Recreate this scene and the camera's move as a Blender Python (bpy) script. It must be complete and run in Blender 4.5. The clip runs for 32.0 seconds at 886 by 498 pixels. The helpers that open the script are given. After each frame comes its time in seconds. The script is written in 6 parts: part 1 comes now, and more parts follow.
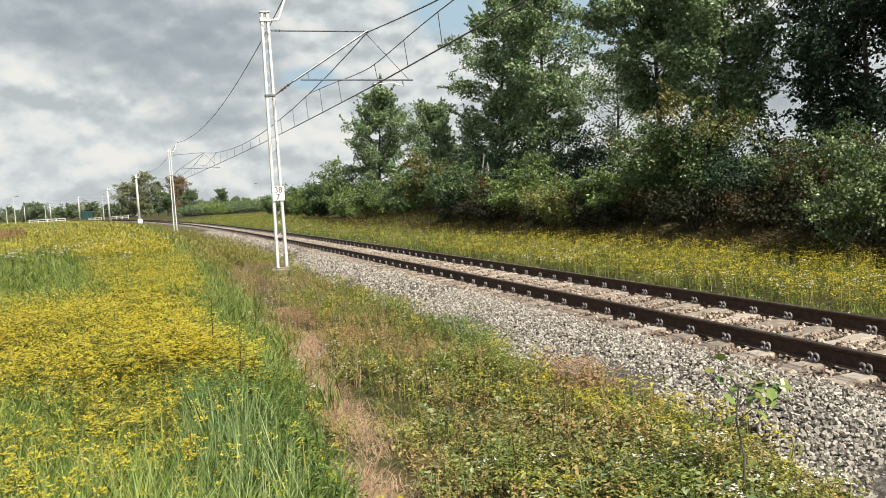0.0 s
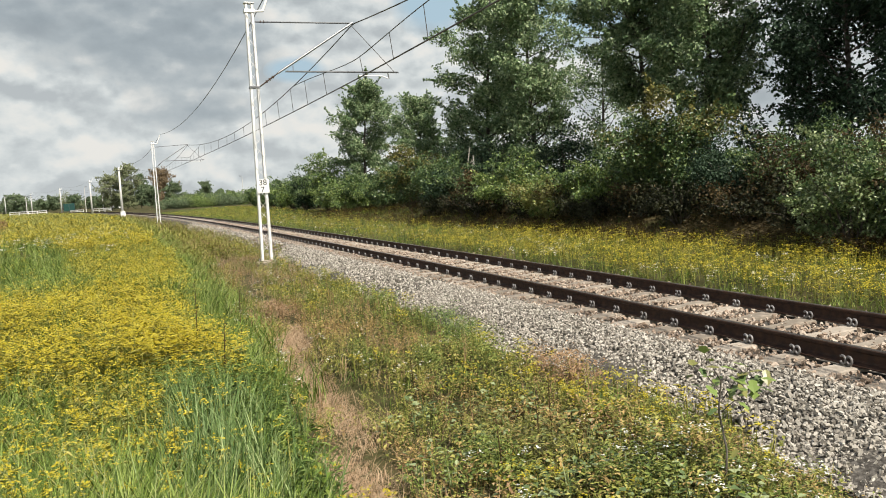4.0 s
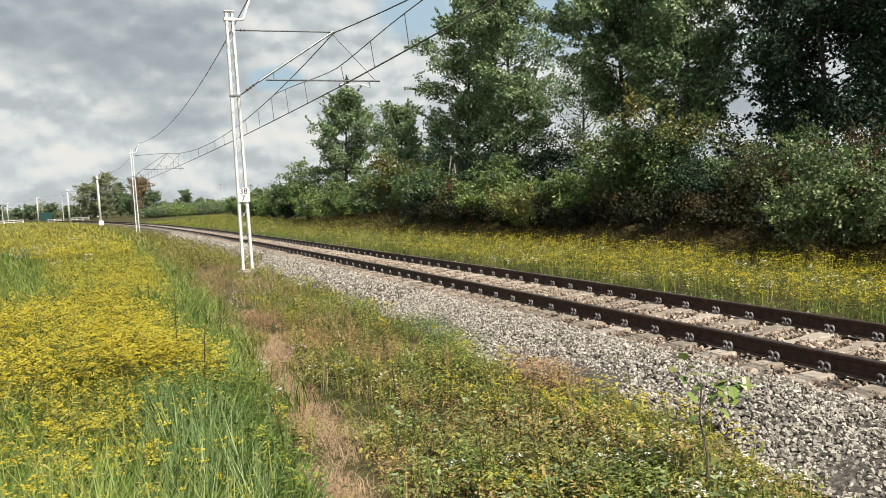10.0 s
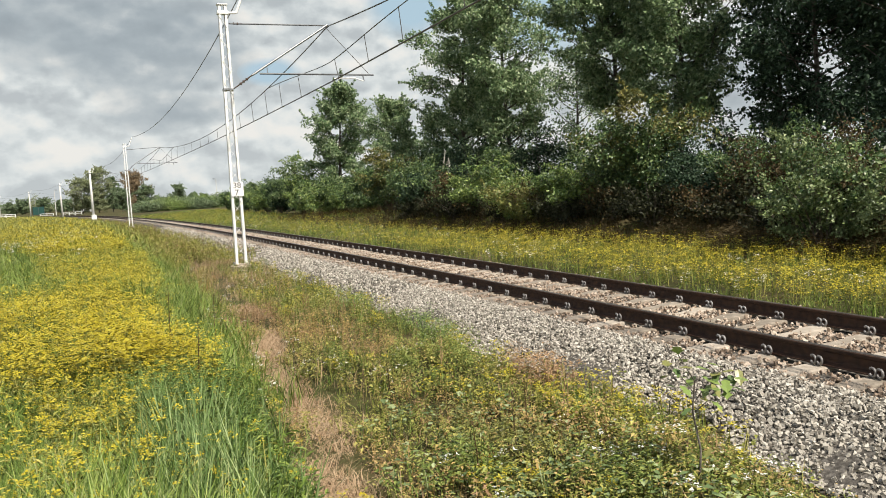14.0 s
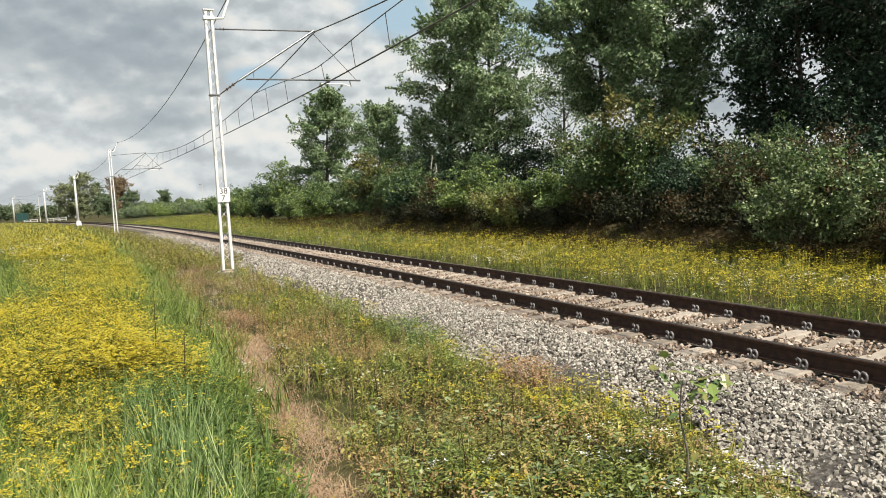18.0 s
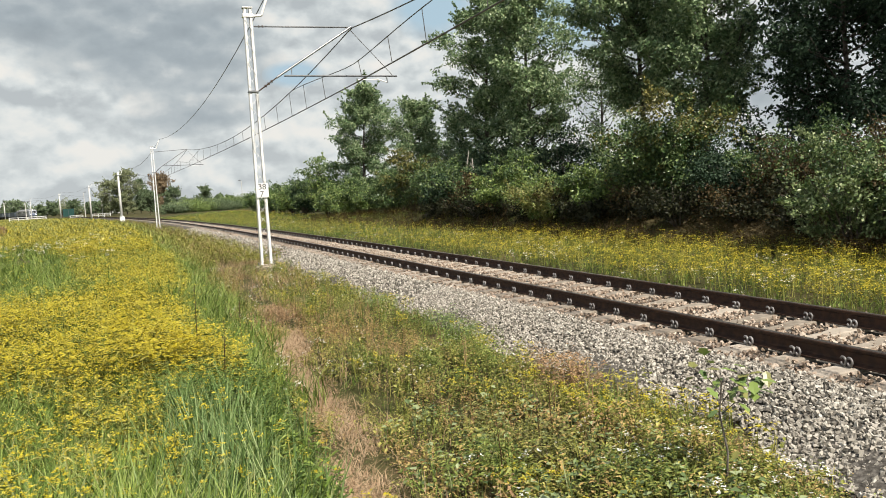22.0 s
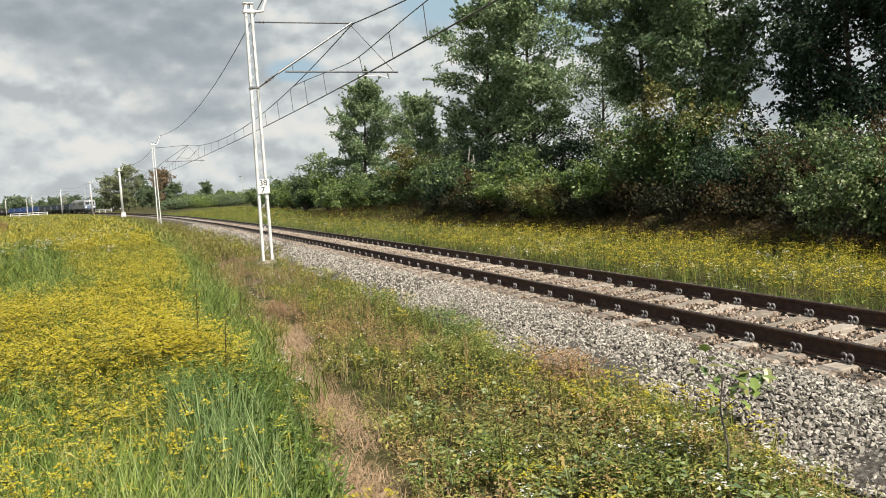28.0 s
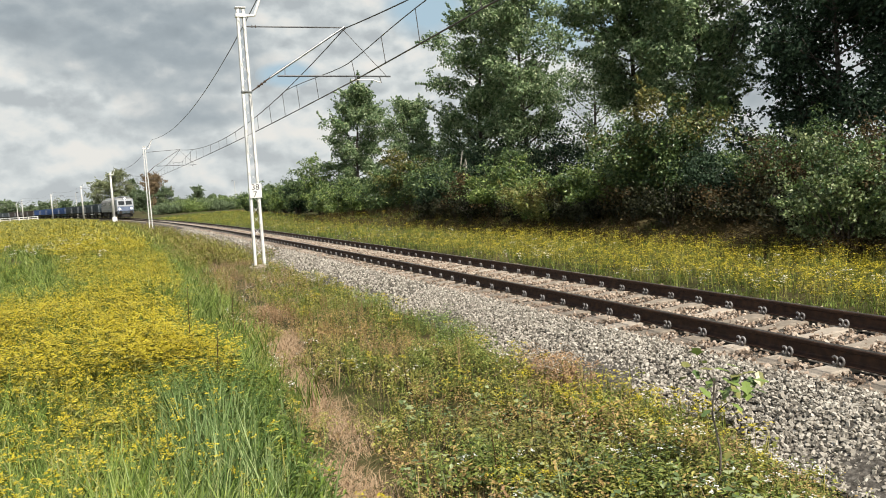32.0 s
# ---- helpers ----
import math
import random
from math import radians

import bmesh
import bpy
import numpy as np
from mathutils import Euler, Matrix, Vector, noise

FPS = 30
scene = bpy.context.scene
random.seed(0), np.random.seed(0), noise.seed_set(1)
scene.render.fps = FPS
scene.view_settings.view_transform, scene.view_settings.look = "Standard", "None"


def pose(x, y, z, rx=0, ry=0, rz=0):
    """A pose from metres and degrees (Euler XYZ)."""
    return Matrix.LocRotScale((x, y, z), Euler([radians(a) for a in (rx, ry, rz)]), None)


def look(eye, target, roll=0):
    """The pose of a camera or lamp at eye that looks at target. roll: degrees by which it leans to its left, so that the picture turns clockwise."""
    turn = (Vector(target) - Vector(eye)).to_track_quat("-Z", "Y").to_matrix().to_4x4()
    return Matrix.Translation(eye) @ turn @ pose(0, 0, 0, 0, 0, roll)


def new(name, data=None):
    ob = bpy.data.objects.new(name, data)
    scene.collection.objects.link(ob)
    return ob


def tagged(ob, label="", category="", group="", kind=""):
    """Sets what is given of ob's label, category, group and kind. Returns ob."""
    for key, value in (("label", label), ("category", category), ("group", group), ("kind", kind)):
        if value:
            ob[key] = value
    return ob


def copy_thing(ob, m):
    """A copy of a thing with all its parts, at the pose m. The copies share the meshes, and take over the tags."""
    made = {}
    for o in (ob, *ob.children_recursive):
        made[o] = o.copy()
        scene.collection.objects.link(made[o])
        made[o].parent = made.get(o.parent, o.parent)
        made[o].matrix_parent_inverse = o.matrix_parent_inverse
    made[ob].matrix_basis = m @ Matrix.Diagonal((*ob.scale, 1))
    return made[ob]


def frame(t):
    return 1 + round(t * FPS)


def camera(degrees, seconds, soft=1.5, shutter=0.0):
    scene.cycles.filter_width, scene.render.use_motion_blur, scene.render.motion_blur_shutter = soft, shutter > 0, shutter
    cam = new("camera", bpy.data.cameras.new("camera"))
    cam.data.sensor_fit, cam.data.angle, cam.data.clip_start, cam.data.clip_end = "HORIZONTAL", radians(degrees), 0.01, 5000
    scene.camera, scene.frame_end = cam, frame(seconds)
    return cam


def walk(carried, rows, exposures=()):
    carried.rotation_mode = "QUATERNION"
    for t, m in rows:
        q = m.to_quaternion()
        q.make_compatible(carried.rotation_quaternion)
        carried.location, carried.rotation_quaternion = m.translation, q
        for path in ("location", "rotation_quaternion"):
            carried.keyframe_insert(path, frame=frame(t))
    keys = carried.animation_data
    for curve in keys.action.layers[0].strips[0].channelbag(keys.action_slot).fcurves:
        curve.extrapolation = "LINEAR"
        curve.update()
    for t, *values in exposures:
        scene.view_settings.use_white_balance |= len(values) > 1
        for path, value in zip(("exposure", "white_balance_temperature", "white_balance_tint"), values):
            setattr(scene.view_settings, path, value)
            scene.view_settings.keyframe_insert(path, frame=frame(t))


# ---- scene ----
cam = camera(60.666, 32.0, soft=0.95)
EYE = (0.0, 0.0, 1.784)
# seconds and the turn of the hand-held camera, which stays on one spot
PATH = [
    (0, 85.889, 3.249, 2.490), (0.5, 85.802, 3.207, 2.346), (1, 85.686, 3.172, 2.218), (1.5, 85.567, 3.139, 2.079),
    (2, 85.485, 3.149, 1.970), (2.5, 85.381, 3.123, 1.833), (3, 85.269, 3.156, 1.736), (3.5, 85.180, 3.125, 1.554),
    (5.5, 86.013, 3.155, 1.086), (6, 86.021, 3.174, 0.972), (6.5, 86.105, 3.123, 0.824), (7, 86.057, 3.148, 0.699),
    (7.5, 85.942, 3.139, 0.563), (8, 85.830, 3.196, 0.451), (8.5, 85.749, 3.141, 0.321), (9, 85.762, 3.205, 0.209),
    (9.5, 85.804, 3.131, 0.120), (10, 85.865, 3.168, -0.002), (10.5, 85.798, 3.199, -0.146), (11, 85.682, 3.196, -0.267),
    (11.5, 85.599, 3.192, -0.264), (12, 85.484, 3.214, -0.141), (12.5, 85.413, 3.204, -0.139), (13, 85.346, 3.193, -0.260),
    (13.5, 85.341, 3.206, -0.366), (14, 85.403, 3.172, -0.447), (14.5, 85.381, 3.241, -0.546), (16.5, 85.474, 3.262, -1.058),
    (17, 85.526, 3.269, -1.184), (17.5, 85.598, 3.242, -1.322), (18, 85.755, 3.257, -1.408), (18.5, 85.835, 3.238, -1.489),
    (19, 85.785, 3.313, -1.577), (19.5, 85.743, 3.303, -1.663), (20, 85.700, 3.382, -1.246), (20.5, 85.610, 3.439, -0.409),
    (21, 85.569, 3.433, 0.153), (21.5, 85.588, 3.460, 0.655), (22, 85.550, 3.404, 1.335), (22.5, 85.483, 3.283, 1.368),
    (23, 85.441, 3.266, 1.527), (23.5, 85.341, 3.289, 1.480), (24, 85.271, 3.280, 1.635), (24.5, 85.352, 3.290, 1.844),
    (25, 85.312, 3.323, 1.782), (25.5, 85.233, 3.337, 1.746), (27.5, 85.212, 3.387, 1.547), (28, 85.265, 3.369, 1.417),
    (28.5, 85.403, 3.365, 1.275), (29, 85.409, 3.330, 1.140), (29.5, 85.418, 3.356, 1.035), (30, 85.300, 3.397, 0.956),
    (30.5, 85.327, 3.381, 0.992), (31, 85.294, 3.421, 1.013), (31.5, 85.360, 3.413, 0.927), (32, 85.549, 3.399, 0.848),
]
EXPOSURE = [(0, 0.22), (2, 0.18), (8, 0.15), (10, 0.18), (12, 0.22), (14, 0.22), (17, 0.27), (18, 0.21), (20, 0.22), (24, 0.18), (28, 0.12), (32, 0.16)]
walk(cam, [(t, pose(*EYE, rx, ry, rz)) for t, rx, ry, rz in PATH], EXPOSURE)

# ---------------------------------------------------------------- the track's line: one wide arc
ARC = 1250.0
TURN0 = radians(23.186)
CX, CY = 3.666 - ARC * math.cos(TURN0), 6.343 - ARC * math.sin(TURN0)
RAIL_NEAR, RAIL_FAR = 0.09, 1.597
MID = 0.5 * (RAIL_NEAR + RAIL_FAR)


def on_track(s, lat, z=0.0):
    """World place s metres along the line and lat metres to its right."""
    a = TURN0 + s / ARC
    return Vector((CX + (ARC + lat) * math.cos(a), CY + (ARC + lat) * math.sin(a), z))


def on_track_np(s, lat):
    a = TURN0 + np.asarray(s) / ARC
    r = ARC + np.asarray(lat)
    return CX + r * np.cos(a), CY + r * np.sin(a)


def to_track_np(x, y):
    dx, dy = x - CX, y - CY
    return (np.arctan2(dy, dx) - TURN0) * ARC, np.hypot(dx, dy) - ARC


def heading(s):
    """Degrees about z that turn +y into the line's direction."""
    return math.degrees(TURN0 + s / ARC)


def track_pose(s, lat=0.0, z=0.0, turn=0.0):
    p = on_track(s, lat, z)
    return pose(p.x, p.y, p.z, 0, 0, heading(s) + turn)


def dry_path(s):
    return -4.75 + 1.6 * (1 - np.exp(-np.maximum(s, 0) / 9.0))


LAT = [-9000, -60, -12, -5.55, -5.15, -4.6, -4.1, -3.0, -2.3, -1.6, -1.0, 2.6, 3.2, 4.2, 7.5, 10, 14, 40, 9000]
LAT_Z = [-0.6, 0.02, 0.06, 0.06, 0.02, -0.26, -0.36, -0.36, -0.30, -0.34, -0.40, -0.40, -0.38, -0.34, -0.28, -0.1, 0.1, 0.2, -0.6]


def ground_z(x, y):
    s, lat = to_track_np(x, y)
    z = np.interp(lat, LAT, LAT_Z)
    near = np.exp(-((x * x + y * y) / 900.0))
    bank = np.interp(lat, [8.4, 9.0, 9.8, 11.0, 14.0, 40.0], [0.0, 0.12, 0.55, 0.75, 0.6, 0.0])   # the earth bank under the bushes
    z = z + bank * np.interp(s, [-10, 0, 34, 60], [0.6, 1, 1, 0])
    return z + 0.035 * np.sin(x * 1.9 + 0.6 * y) * np.sin(y * 1.3 - 0.4 * x) * (0.3 + near)


# ---------------------------------------------------------------- sky and sun
SUN_AZ, SUN_EL = 142.0, 52.0          # degrees right of the +y axis, and above the horizon
world = bpy.data.worlds.new("world")
scene.world = world
world.use_nodes = True
wn, wl = world.node_tree.nodes, world.node_tree.links
wn.clear()


def wnode(kind, **kw):
    n = wn.new(kind)
    for k, v in kw.items():
        n.inputs[k].default_value = v
    return n


sky = wn.new("ShaderNodeTexSky")
sky.sky_type = "NISHITA"
sky.sun_disc = False
sky.sun_elevation, sky.sun_rotation = radians(SUN_EL), radians(SUN_AZ)
sky.air_density, sky.dust_density, sky.ozone_density = 1.0, 1.5, 1.0
coord = wn.new("ShaderNodeTexCoord")
split = wn.new("ShaderNodeSeparateXYZ")
wl.new(coord.outputs["Generated"], split.inputs[0])


def wmath(op, a, b=None, clamp=False):
    n = wn.new("ShaderNodeMath")
    n.operation, n.use_clamp = op, clamp
    for i, v in enumerate((a, b)):
        if v is None:
            continue
        if isinstance(v, (int, float)):
            n.inputs[i].default_value = v
        else:
            wl.new(v, n.inputs[i])
    return n.outputs[0]


# cumulus: noise over the view direction, flattened towards the horizon
flat = wn.new("ShaderNodeMapping")
flat.inputs["Scale"].default_value = (1.0, 1.0, 1.55)
wl.new(coord.outputs["Generated"], flat.inputs[0])


def cloud_noise(scale, detail, rough, shift, distort=0.0):
    m = wn.new("ShaderNodeMapping")
    m.inputs["Location"].default_value = shift
    wl.new(flat.outputs[0], m.inputs[0])
    n = wnode("ShaderNodeTexNoise", Scale=scale, Detail=detail, Roughness=rough, Distortion=distort)
    wl.new(m.outputs[0], n.inputs["Vector"])
    return n.outputs["Fac"]


def wramp(fac, stops):
    r = wn.new("ShaderNodeValToRGB")
    e = r.color_ramp.elements
    while len(e) < len(stops):
        e.new(0.5)
    for el, (p, c) in zip(e, stops):
        el.position, el.color = p, (*c, 1)
    wl.new(fac, r.inputs[0])
    return r.outputs[0]


def wmix(fac, a, b):
    m = wn.new("ShaderNodeMix")
    m.data_type = "RGBA"
    wl.new(fac, m.inputs["Factor"])
    wl.new(a, m.inputs["A"])
    if isinstance(b, tuple):
        m.inputs["B"].default_value = (*b, 1)
    else:
        wl.new(b, m.inputs["B"])
    return m.outputs["Result"]


def bank(az_deg, el_deg, tall, wide):
    """1 in the middle of a cloud bank, 0 and less past its rim, in direction space."""
    a, e = radians(az_deg), radians(el_deg)
    c = (math.sin(a) * math.cos(e), math.cos(a) * math.cos(e), math.sin(e))
    side = wmath("ADD", wmath("MULTIPLY", wmath("SUBTRACT", split.outputs["X"], c[0]), math.cos(a) / wide), wmath("MULTIPLY", wmath("SUBTRACT", split.outputs["Y"], c[1]), -math.sin(a) / wide))
    rise = wmath("MULTIPLY", wmath("SUBTRACT", split.outputs["Z"], c[2]), 1 / tall)
    front = wmath("GREATER_THAN", wmath("ADD", wmath("MULTIPLY", split.outputs["X"], c[0]), wmath("MULTIPLY", split.outputs["Y"], c[1])), 0.0)
    r = wmath("SQRT", wmath("ADD", wmath("MULTIPLY", side, side), wmath("MULTIPLY", rise, rise)))
    return wmath("MULTIPLY", wmath("MAXIMUM", wmath("SUBTRACT", 1.0, r), -1.0), front)


AT = (3.1, 1.7, 0.4)
form = cloud_noise(7.0, 9.0, 0.52, AT, 0.15)
form_up = cloud_noise(7.0, 9.0, 0.52, (AT[0] + 0.012, AT[1], AT[2] + 0.045), 0.15)      # the same, a little towards the light
small = cloud_noise(19.0, 8.0, 0.55, (0.7, 2.2, 1.1), 0.2)
small_up = cloud_noise(19.0, 8.0, 0.55, (0.708, 2.2, 1.128), 0.2)
wide_noise = cloud_noise(2.6, 4.0, 0.5, (5.2, 0.3, 2.0), 0.1)


def billow(scale, shift):
    """Rounded heaps: distance to the nearest of scattered centres, its edges stirred by noise."""
    m = wn.new("ShaderNodeMapping")
    m.inputs["Location"].default_value = shift
    wl.new(flat.outputs[0], m.inputs[0])
    stir = wnode("ShaderNodeTexNoise", Scale=scale * 1.3, Detail=6.0, Roughness=0.55)
    wl.new(m.outputs[0], stir.inputs["Vector"])
    add = wn.new("ShaderNodeVectorMath")
    add.operation = "MULTIPLY_ADD"
    wl.new(stir.outputs["Color"], add.inputs[0])
    add.inputs[1].default_value = (1.1 / scale,) * 3
    wl.new(m.outputs[0], add.inputs[2])
    v = wn.new("ShaderNodeTexVoronoi")
    v.feature = "SMOOTH_F1"
    v.inputs["Scale"].default_value, v.inputs["Smoothness"].default_value = scale, 0.35
    wl.new(add.outputs[0], v.inputs["Vector"])
    return v.outputs["Distance"]


heap = wmath("SUBTRACT", billow(11.0, (2.21, 0.4, 1.336)), billow(11.0, (2.2, 0.4, 1.3)))
tuft = wmath("SUBTRACT", billow(27.0, (0.304, 1.4, 2.316)), billow(27.0, (0.3, 1.4, 2.3)))
relief = wmath("ADD", wmath("MULTIPLY", wmath("SUBTRACT", form, form_up), 0.42), wmath("MULTIPLY", wmath("SUBTRACT", small, small_up), 0.30))
relief = wmath("ADD", relief, wmath("ADD", wmath("MULTIPLY", heap, 0.36), wmath("MULTIPLY", tuft, 0.22)))
# grey undersides: the great bank and smaller ones, ragged by the noise
rag = wmath("ADD", wmath("MULTIPLY", wmath("SUBTRACT", form, 0.5), 2.0), wmath("MULTIPLY", wmath("SUBTRACT", small, 0.5), 0.6))
banks = wmath("MAXIMUM", wmath("MAXIMUM", bank(-21.0, 11.6, 0.075, 0.16), bank(-30.5, 13.8, 0.06, 0.13)), wmath("SUBTRACT", bank(-19.0, 6.4, 0.035, 0.10), 0.25))
grey = wramp(wmath("ADD", banks, wmath("MULTIPLY", rag, 0.5)), [(0.0, (0, 0, 0)), (0.16, (0.55, 0.55, 0.55)), (0.5, (1, 1, 1))])
other = wramp(wide_noise, [(0.5, (0, 0, 0)), (0.66, (0.8, 0.8, 0.8))])
grey = wmath("MAXIMUM", grey, wmath("MULTIPLY", other, wmath("SUBTRACT", 1.0, wmath("MULTIPLY", wmath("MAXIMUM", bank(-18.0, 4.0, 0.30, 0.60), 0.0), 1.6, True))))
pale = wramp(wmath("ADD", 0.5, relief), [(0.36, (4.8, 5.2, 5.4)), (0.46, (6.0, 6.45, 6.55)), (0.52, (7.0, 7.4, 7.4)), (0.59, (8.0, 8.15, 7.9)), (0.68, (8.8, 8.6, 8.1))])
dull = wramp(wmath("ADD", 0.5, relief), [(0.28, (3.1, 3.6, 3.95)), (0.47, (3.75, 4.3, 4.65)), (0.60, (4.6, 5.1, 5.35)), (0.76, (7.0, 7.2, 7.1))])
shade = wmix(grey, pale, dull)
gap = wmath("MAXIMUM", wmath("MAXIMUM", bank(10.0, 12.6, 0.08, 0.15), bank(-11.5, 9.0, 0.02, 0.045)), bank(-1.0, 13.6, 0.05, 0.07))
thin = wramp(wmath("ADD", wmath("MAXIMUM", gap, 0.0), wmath("MULTIPLY", rag, 0.45)), [(0.08, (0, 0, 0)), (0.5, (1, 1, 1))])
shade = wmix(wmath("MULTIPLY", thin, wmath("GREATER_THAN", gap, 0.0)), shade, (4.3, 5.9, 7.0))      # thin veil with the blue showing through
overhead = wmath("MULTIPLY", wmath("MAXIMUM", wmath("SUBTRACT", split.outputs["Z"], 0.32), 0.0), 0.75)      # more blue between the clouds higher up
cover = wramp(wmath("SUBTRACT", wmath("ADD", 0.62, wmath("MULTIPLY", rag, 0.45)), overhead), [(0.24, (0, 0, 0)), (0.42, (1, 1, 1))])
mixc = wn.new("ShaderNodeMix")
mixc.data_type = "RGBA"
wl.new(cover, mixc.inputs["Factor"])
wl.new(sky.outputs[0], mixc.inputs["A"])
wl.new(shade, mixc.inputs["B"])
back = wnode("ShaderNodeBackground", Strength=0.086)
haze = wn.new("ShaderNodeMix")
haze.data_type = "RGBA"
low = wmath("POWER", wmath("SUBTRACT", 1.0, wmath("MAXIMUM", split.outputs["Z"], 0.0)), 8.0)
wl.new(wmath("MULTIPLY", low, 0.30), haze.inputs["Factor"])
wl.new(mixc.outputs["Result"], haze.inputs["A"])
haze.inputs["B"].default_value = (6.9, 7.25, 7.2, 1)
wl.new(haze.outputs["Result"], back.inputs["Color"])
wout = wn.new("ShaderNodeOutputWorld")
wl.new(back.outputs[0], wout.inputs["Surface"])

sun = new("sun", bpy.data.lights.new("sun", "SUN"))
sun.data.energy, sun.data.angle, sun.data.color = 6.1, radians(0.6), (1.0, 0.93, 0.82)
az, el = radians(SUN_AZ), radians(SUN_EL)
to_sun = Vector((math.sin(az) * math.cos(el), math.cos(az) * math.cos(el), math.sin(el)))
sun.matrix_basis = look(to_sun * 60, (0, 0, 0))


# ---------------------------------------------------------------- materials
def material(name, stops, rough=0.7, metal=0.0, scale=6.0, bump=0.2, bump_scale=40.0, island=0.0, per_object=0.0,
             spec=0.4, thin=0.0, detail=6.0, emit=0.0, wear=None):
    """A node material: colours mixed by noise at two scales, by piece where asked, with bump; thin lets light through leaves."""
    m = bpy.data.materials.new(name)
    m.use_nodes = True
    n, l = m.node_tree.nodes, m.node_tree.links
    bsdf, out = n["Principled BSDF"], n["Material Output"]
    tc = n.new("ShaderNodeTexCoord")
    geo = n.new("ShaderNodeNewGeometry")
    a = n.new("ShaderNodeTexNoise")
    a.inputs["Scale"].default_value, a.inputs["Detail"].default_value = scale, detail
    l.new(geo.outputs["Position"] if not per_object else tc.outputs["Object"], a.inputs["Vector"])
    fac = a.outputs["Fac"]
    for amount, socket in ((island, geo.outputs["Random Per Island"]), (per_object, None)):
        if amount:
            if socket is None:
                socket = n.new("ShaderNodeObjectInfo").outputs["Random"]
            mx = n.new("ShaderNodeMix")
            mx.data_type = "FLOAT"
            mx.inputs["Factor"].default_value = amount
            l.new(fac, mx.inputs["A"])
            l.new(socket, mx.inputs["B"])
            fac = mx.outputs["Result"]
    ramp = n.new("ShaderNodeValToRGB")
    e = ramp.color_ramp.elements
    while len(e) < len(stops):
        e.new(0.5)
    lo, hi = (0.05, 0.95) if island + per_object > 0.5 else (0.3, 0.7)
    for i, (el_, c) in enumerate(zip(e, stops)):
        el_.position, el_.color = lo + (hi - lo) * i / max(1, len(stops) - 1), (*c, 1)
    l.new(fac, ramp.inputs[0])
    colour = ramp.outputs[0]
    if wear:
        b = n.new("ShaderNodeTexNoise")
        b.inputs["Scale"].default_value, b.inputs["Detail"].default_value = wear[0], 5.0
        l.new(geo.outputs["Position"], b.inputs["Vector"])
        wr = n.new("ShaderNodeValToRGB")
        wr.color_ramp.elements[0].position, wr.color_ramp.elements[1].position = wear[1], wear[1] + 0.15
        l.new(b.outputs["Fac"], wr.inputs[0])
        mx = n.new("ShaderNodeMix")
        mx.data_type = "RGBA"
        l.new(wr.outputs[0], mx.inputs["Factor"])
        l.new(colour, mx.inputs["A"])
        mx.inputs["B"].default_value = (*wear[2], 1)
        colour = mx.outputs["Result"]
    l.new(colour, bsdf.inputs["Base Color"])
    bsdf.inputs["Roughness"].default_value, bsdf.inputs["Metallic"].default_value = rough, metal
    bsdf.inputs["Specular IOR Level"].default_value = spec
    if bump:
        bn = n.new("ShaderNodeTexNoise")
        bn.inputs["Scale"].default_value, bn.inputs["Detail"].default_value = bump_scale, 5.0
        l.new(geo.outputs["Position"], bn.inputs["Vector"])
        bp = n.new("ShaderNodeBump")
        bp.inputs["Strength"].default_value, bp.inputs["Distance"].default_value = bump, 0.02
        l.new(bn.outputs["Fac"], bp.inputs["Height"])
        l.new(bp.outputs[0], bsdf.inputs["Normal"])
    if thin:
        tr = n.new("ShaderNodeBsdfTranslucent")
        l.new(colour, tr.inputs["Color"])
        ms = n.new("ShaderNodeMixShader")
        ms.inputs[0].default_value = thin
        l.new(bsdf.outputs[0], ms.inputs[1])
        l.new(tr.outputs[0], ms.inputs[2])
        l.new(ms.outputs[0], out.inputs["Surface"])
    if emit:
        l.new(colour, bsdf.inputs["Emission Color"])
        bsdf.inputs["Emission Strength"].default_value = emit
    return m


M = {}
# soil darkened beyond its own tone, painting shade into gaps between the plants
M["ground"] = material("field_soil", [(0.03, 0.032, 0.013), (0.06, 0.06, 0.022), (0.11, 0.085, 0.045)], 0.95, scale=0.35, bump=0.6, bump_scale=9, spec=0.1,
                       wear=(3.0, 0.55, (0.075, 0.055, 0.03)))
# bed colour darkened to paint shade into the gaps between loose stones
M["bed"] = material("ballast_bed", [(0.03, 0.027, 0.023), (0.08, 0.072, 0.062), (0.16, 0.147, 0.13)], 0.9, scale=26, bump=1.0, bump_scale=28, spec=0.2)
M["stone"] = material("crushed_stone", [(0.08, 0.072, 0.06), (0.26, 0.236, 0.2), (0.42, 0.388, 0.335), (0.58, 0.545, 0.48)], 0.85, scale=30, bump=0.25, bump_scale=90,
                      island=0.75, spec=0.25)
M["stone_rusty"] = material("rust_dusted_stone", [(0.13, 0.095, 0.07), (0.28, 0.21, 0.155), (0.41, 0.325, 0.255), (0.53, 0.46, 0.385)], 0.9, scale=30, bump=0.25,
                            bump_scale=90, island=0.75, spec=0.2)
M["concrete"] = material("sleeper_concrete", [(0.19, 0.16, 0.125), (0.29, 0.248, 0.2), (0.39, 0.34, 0.28)], 0.9, scale=9, bump=0.3, bump_scale=70, per_object=0.35)
M["rust"] = material("rusty_rail_steel", [(0.025, 0.014, 0.010), (0.05, 0.026, 0.017), (0.075, 0.038, 0.022)], 0.75, 0.25, scale=14, bump=0.2, bump_scale=80)
M["railhead"] = material("worn_railhead", [(0.10, 0.085, 0.075), (0.20, 0.18, 0.17)], 0.38, 0.8, scale=8, bump=0.05)
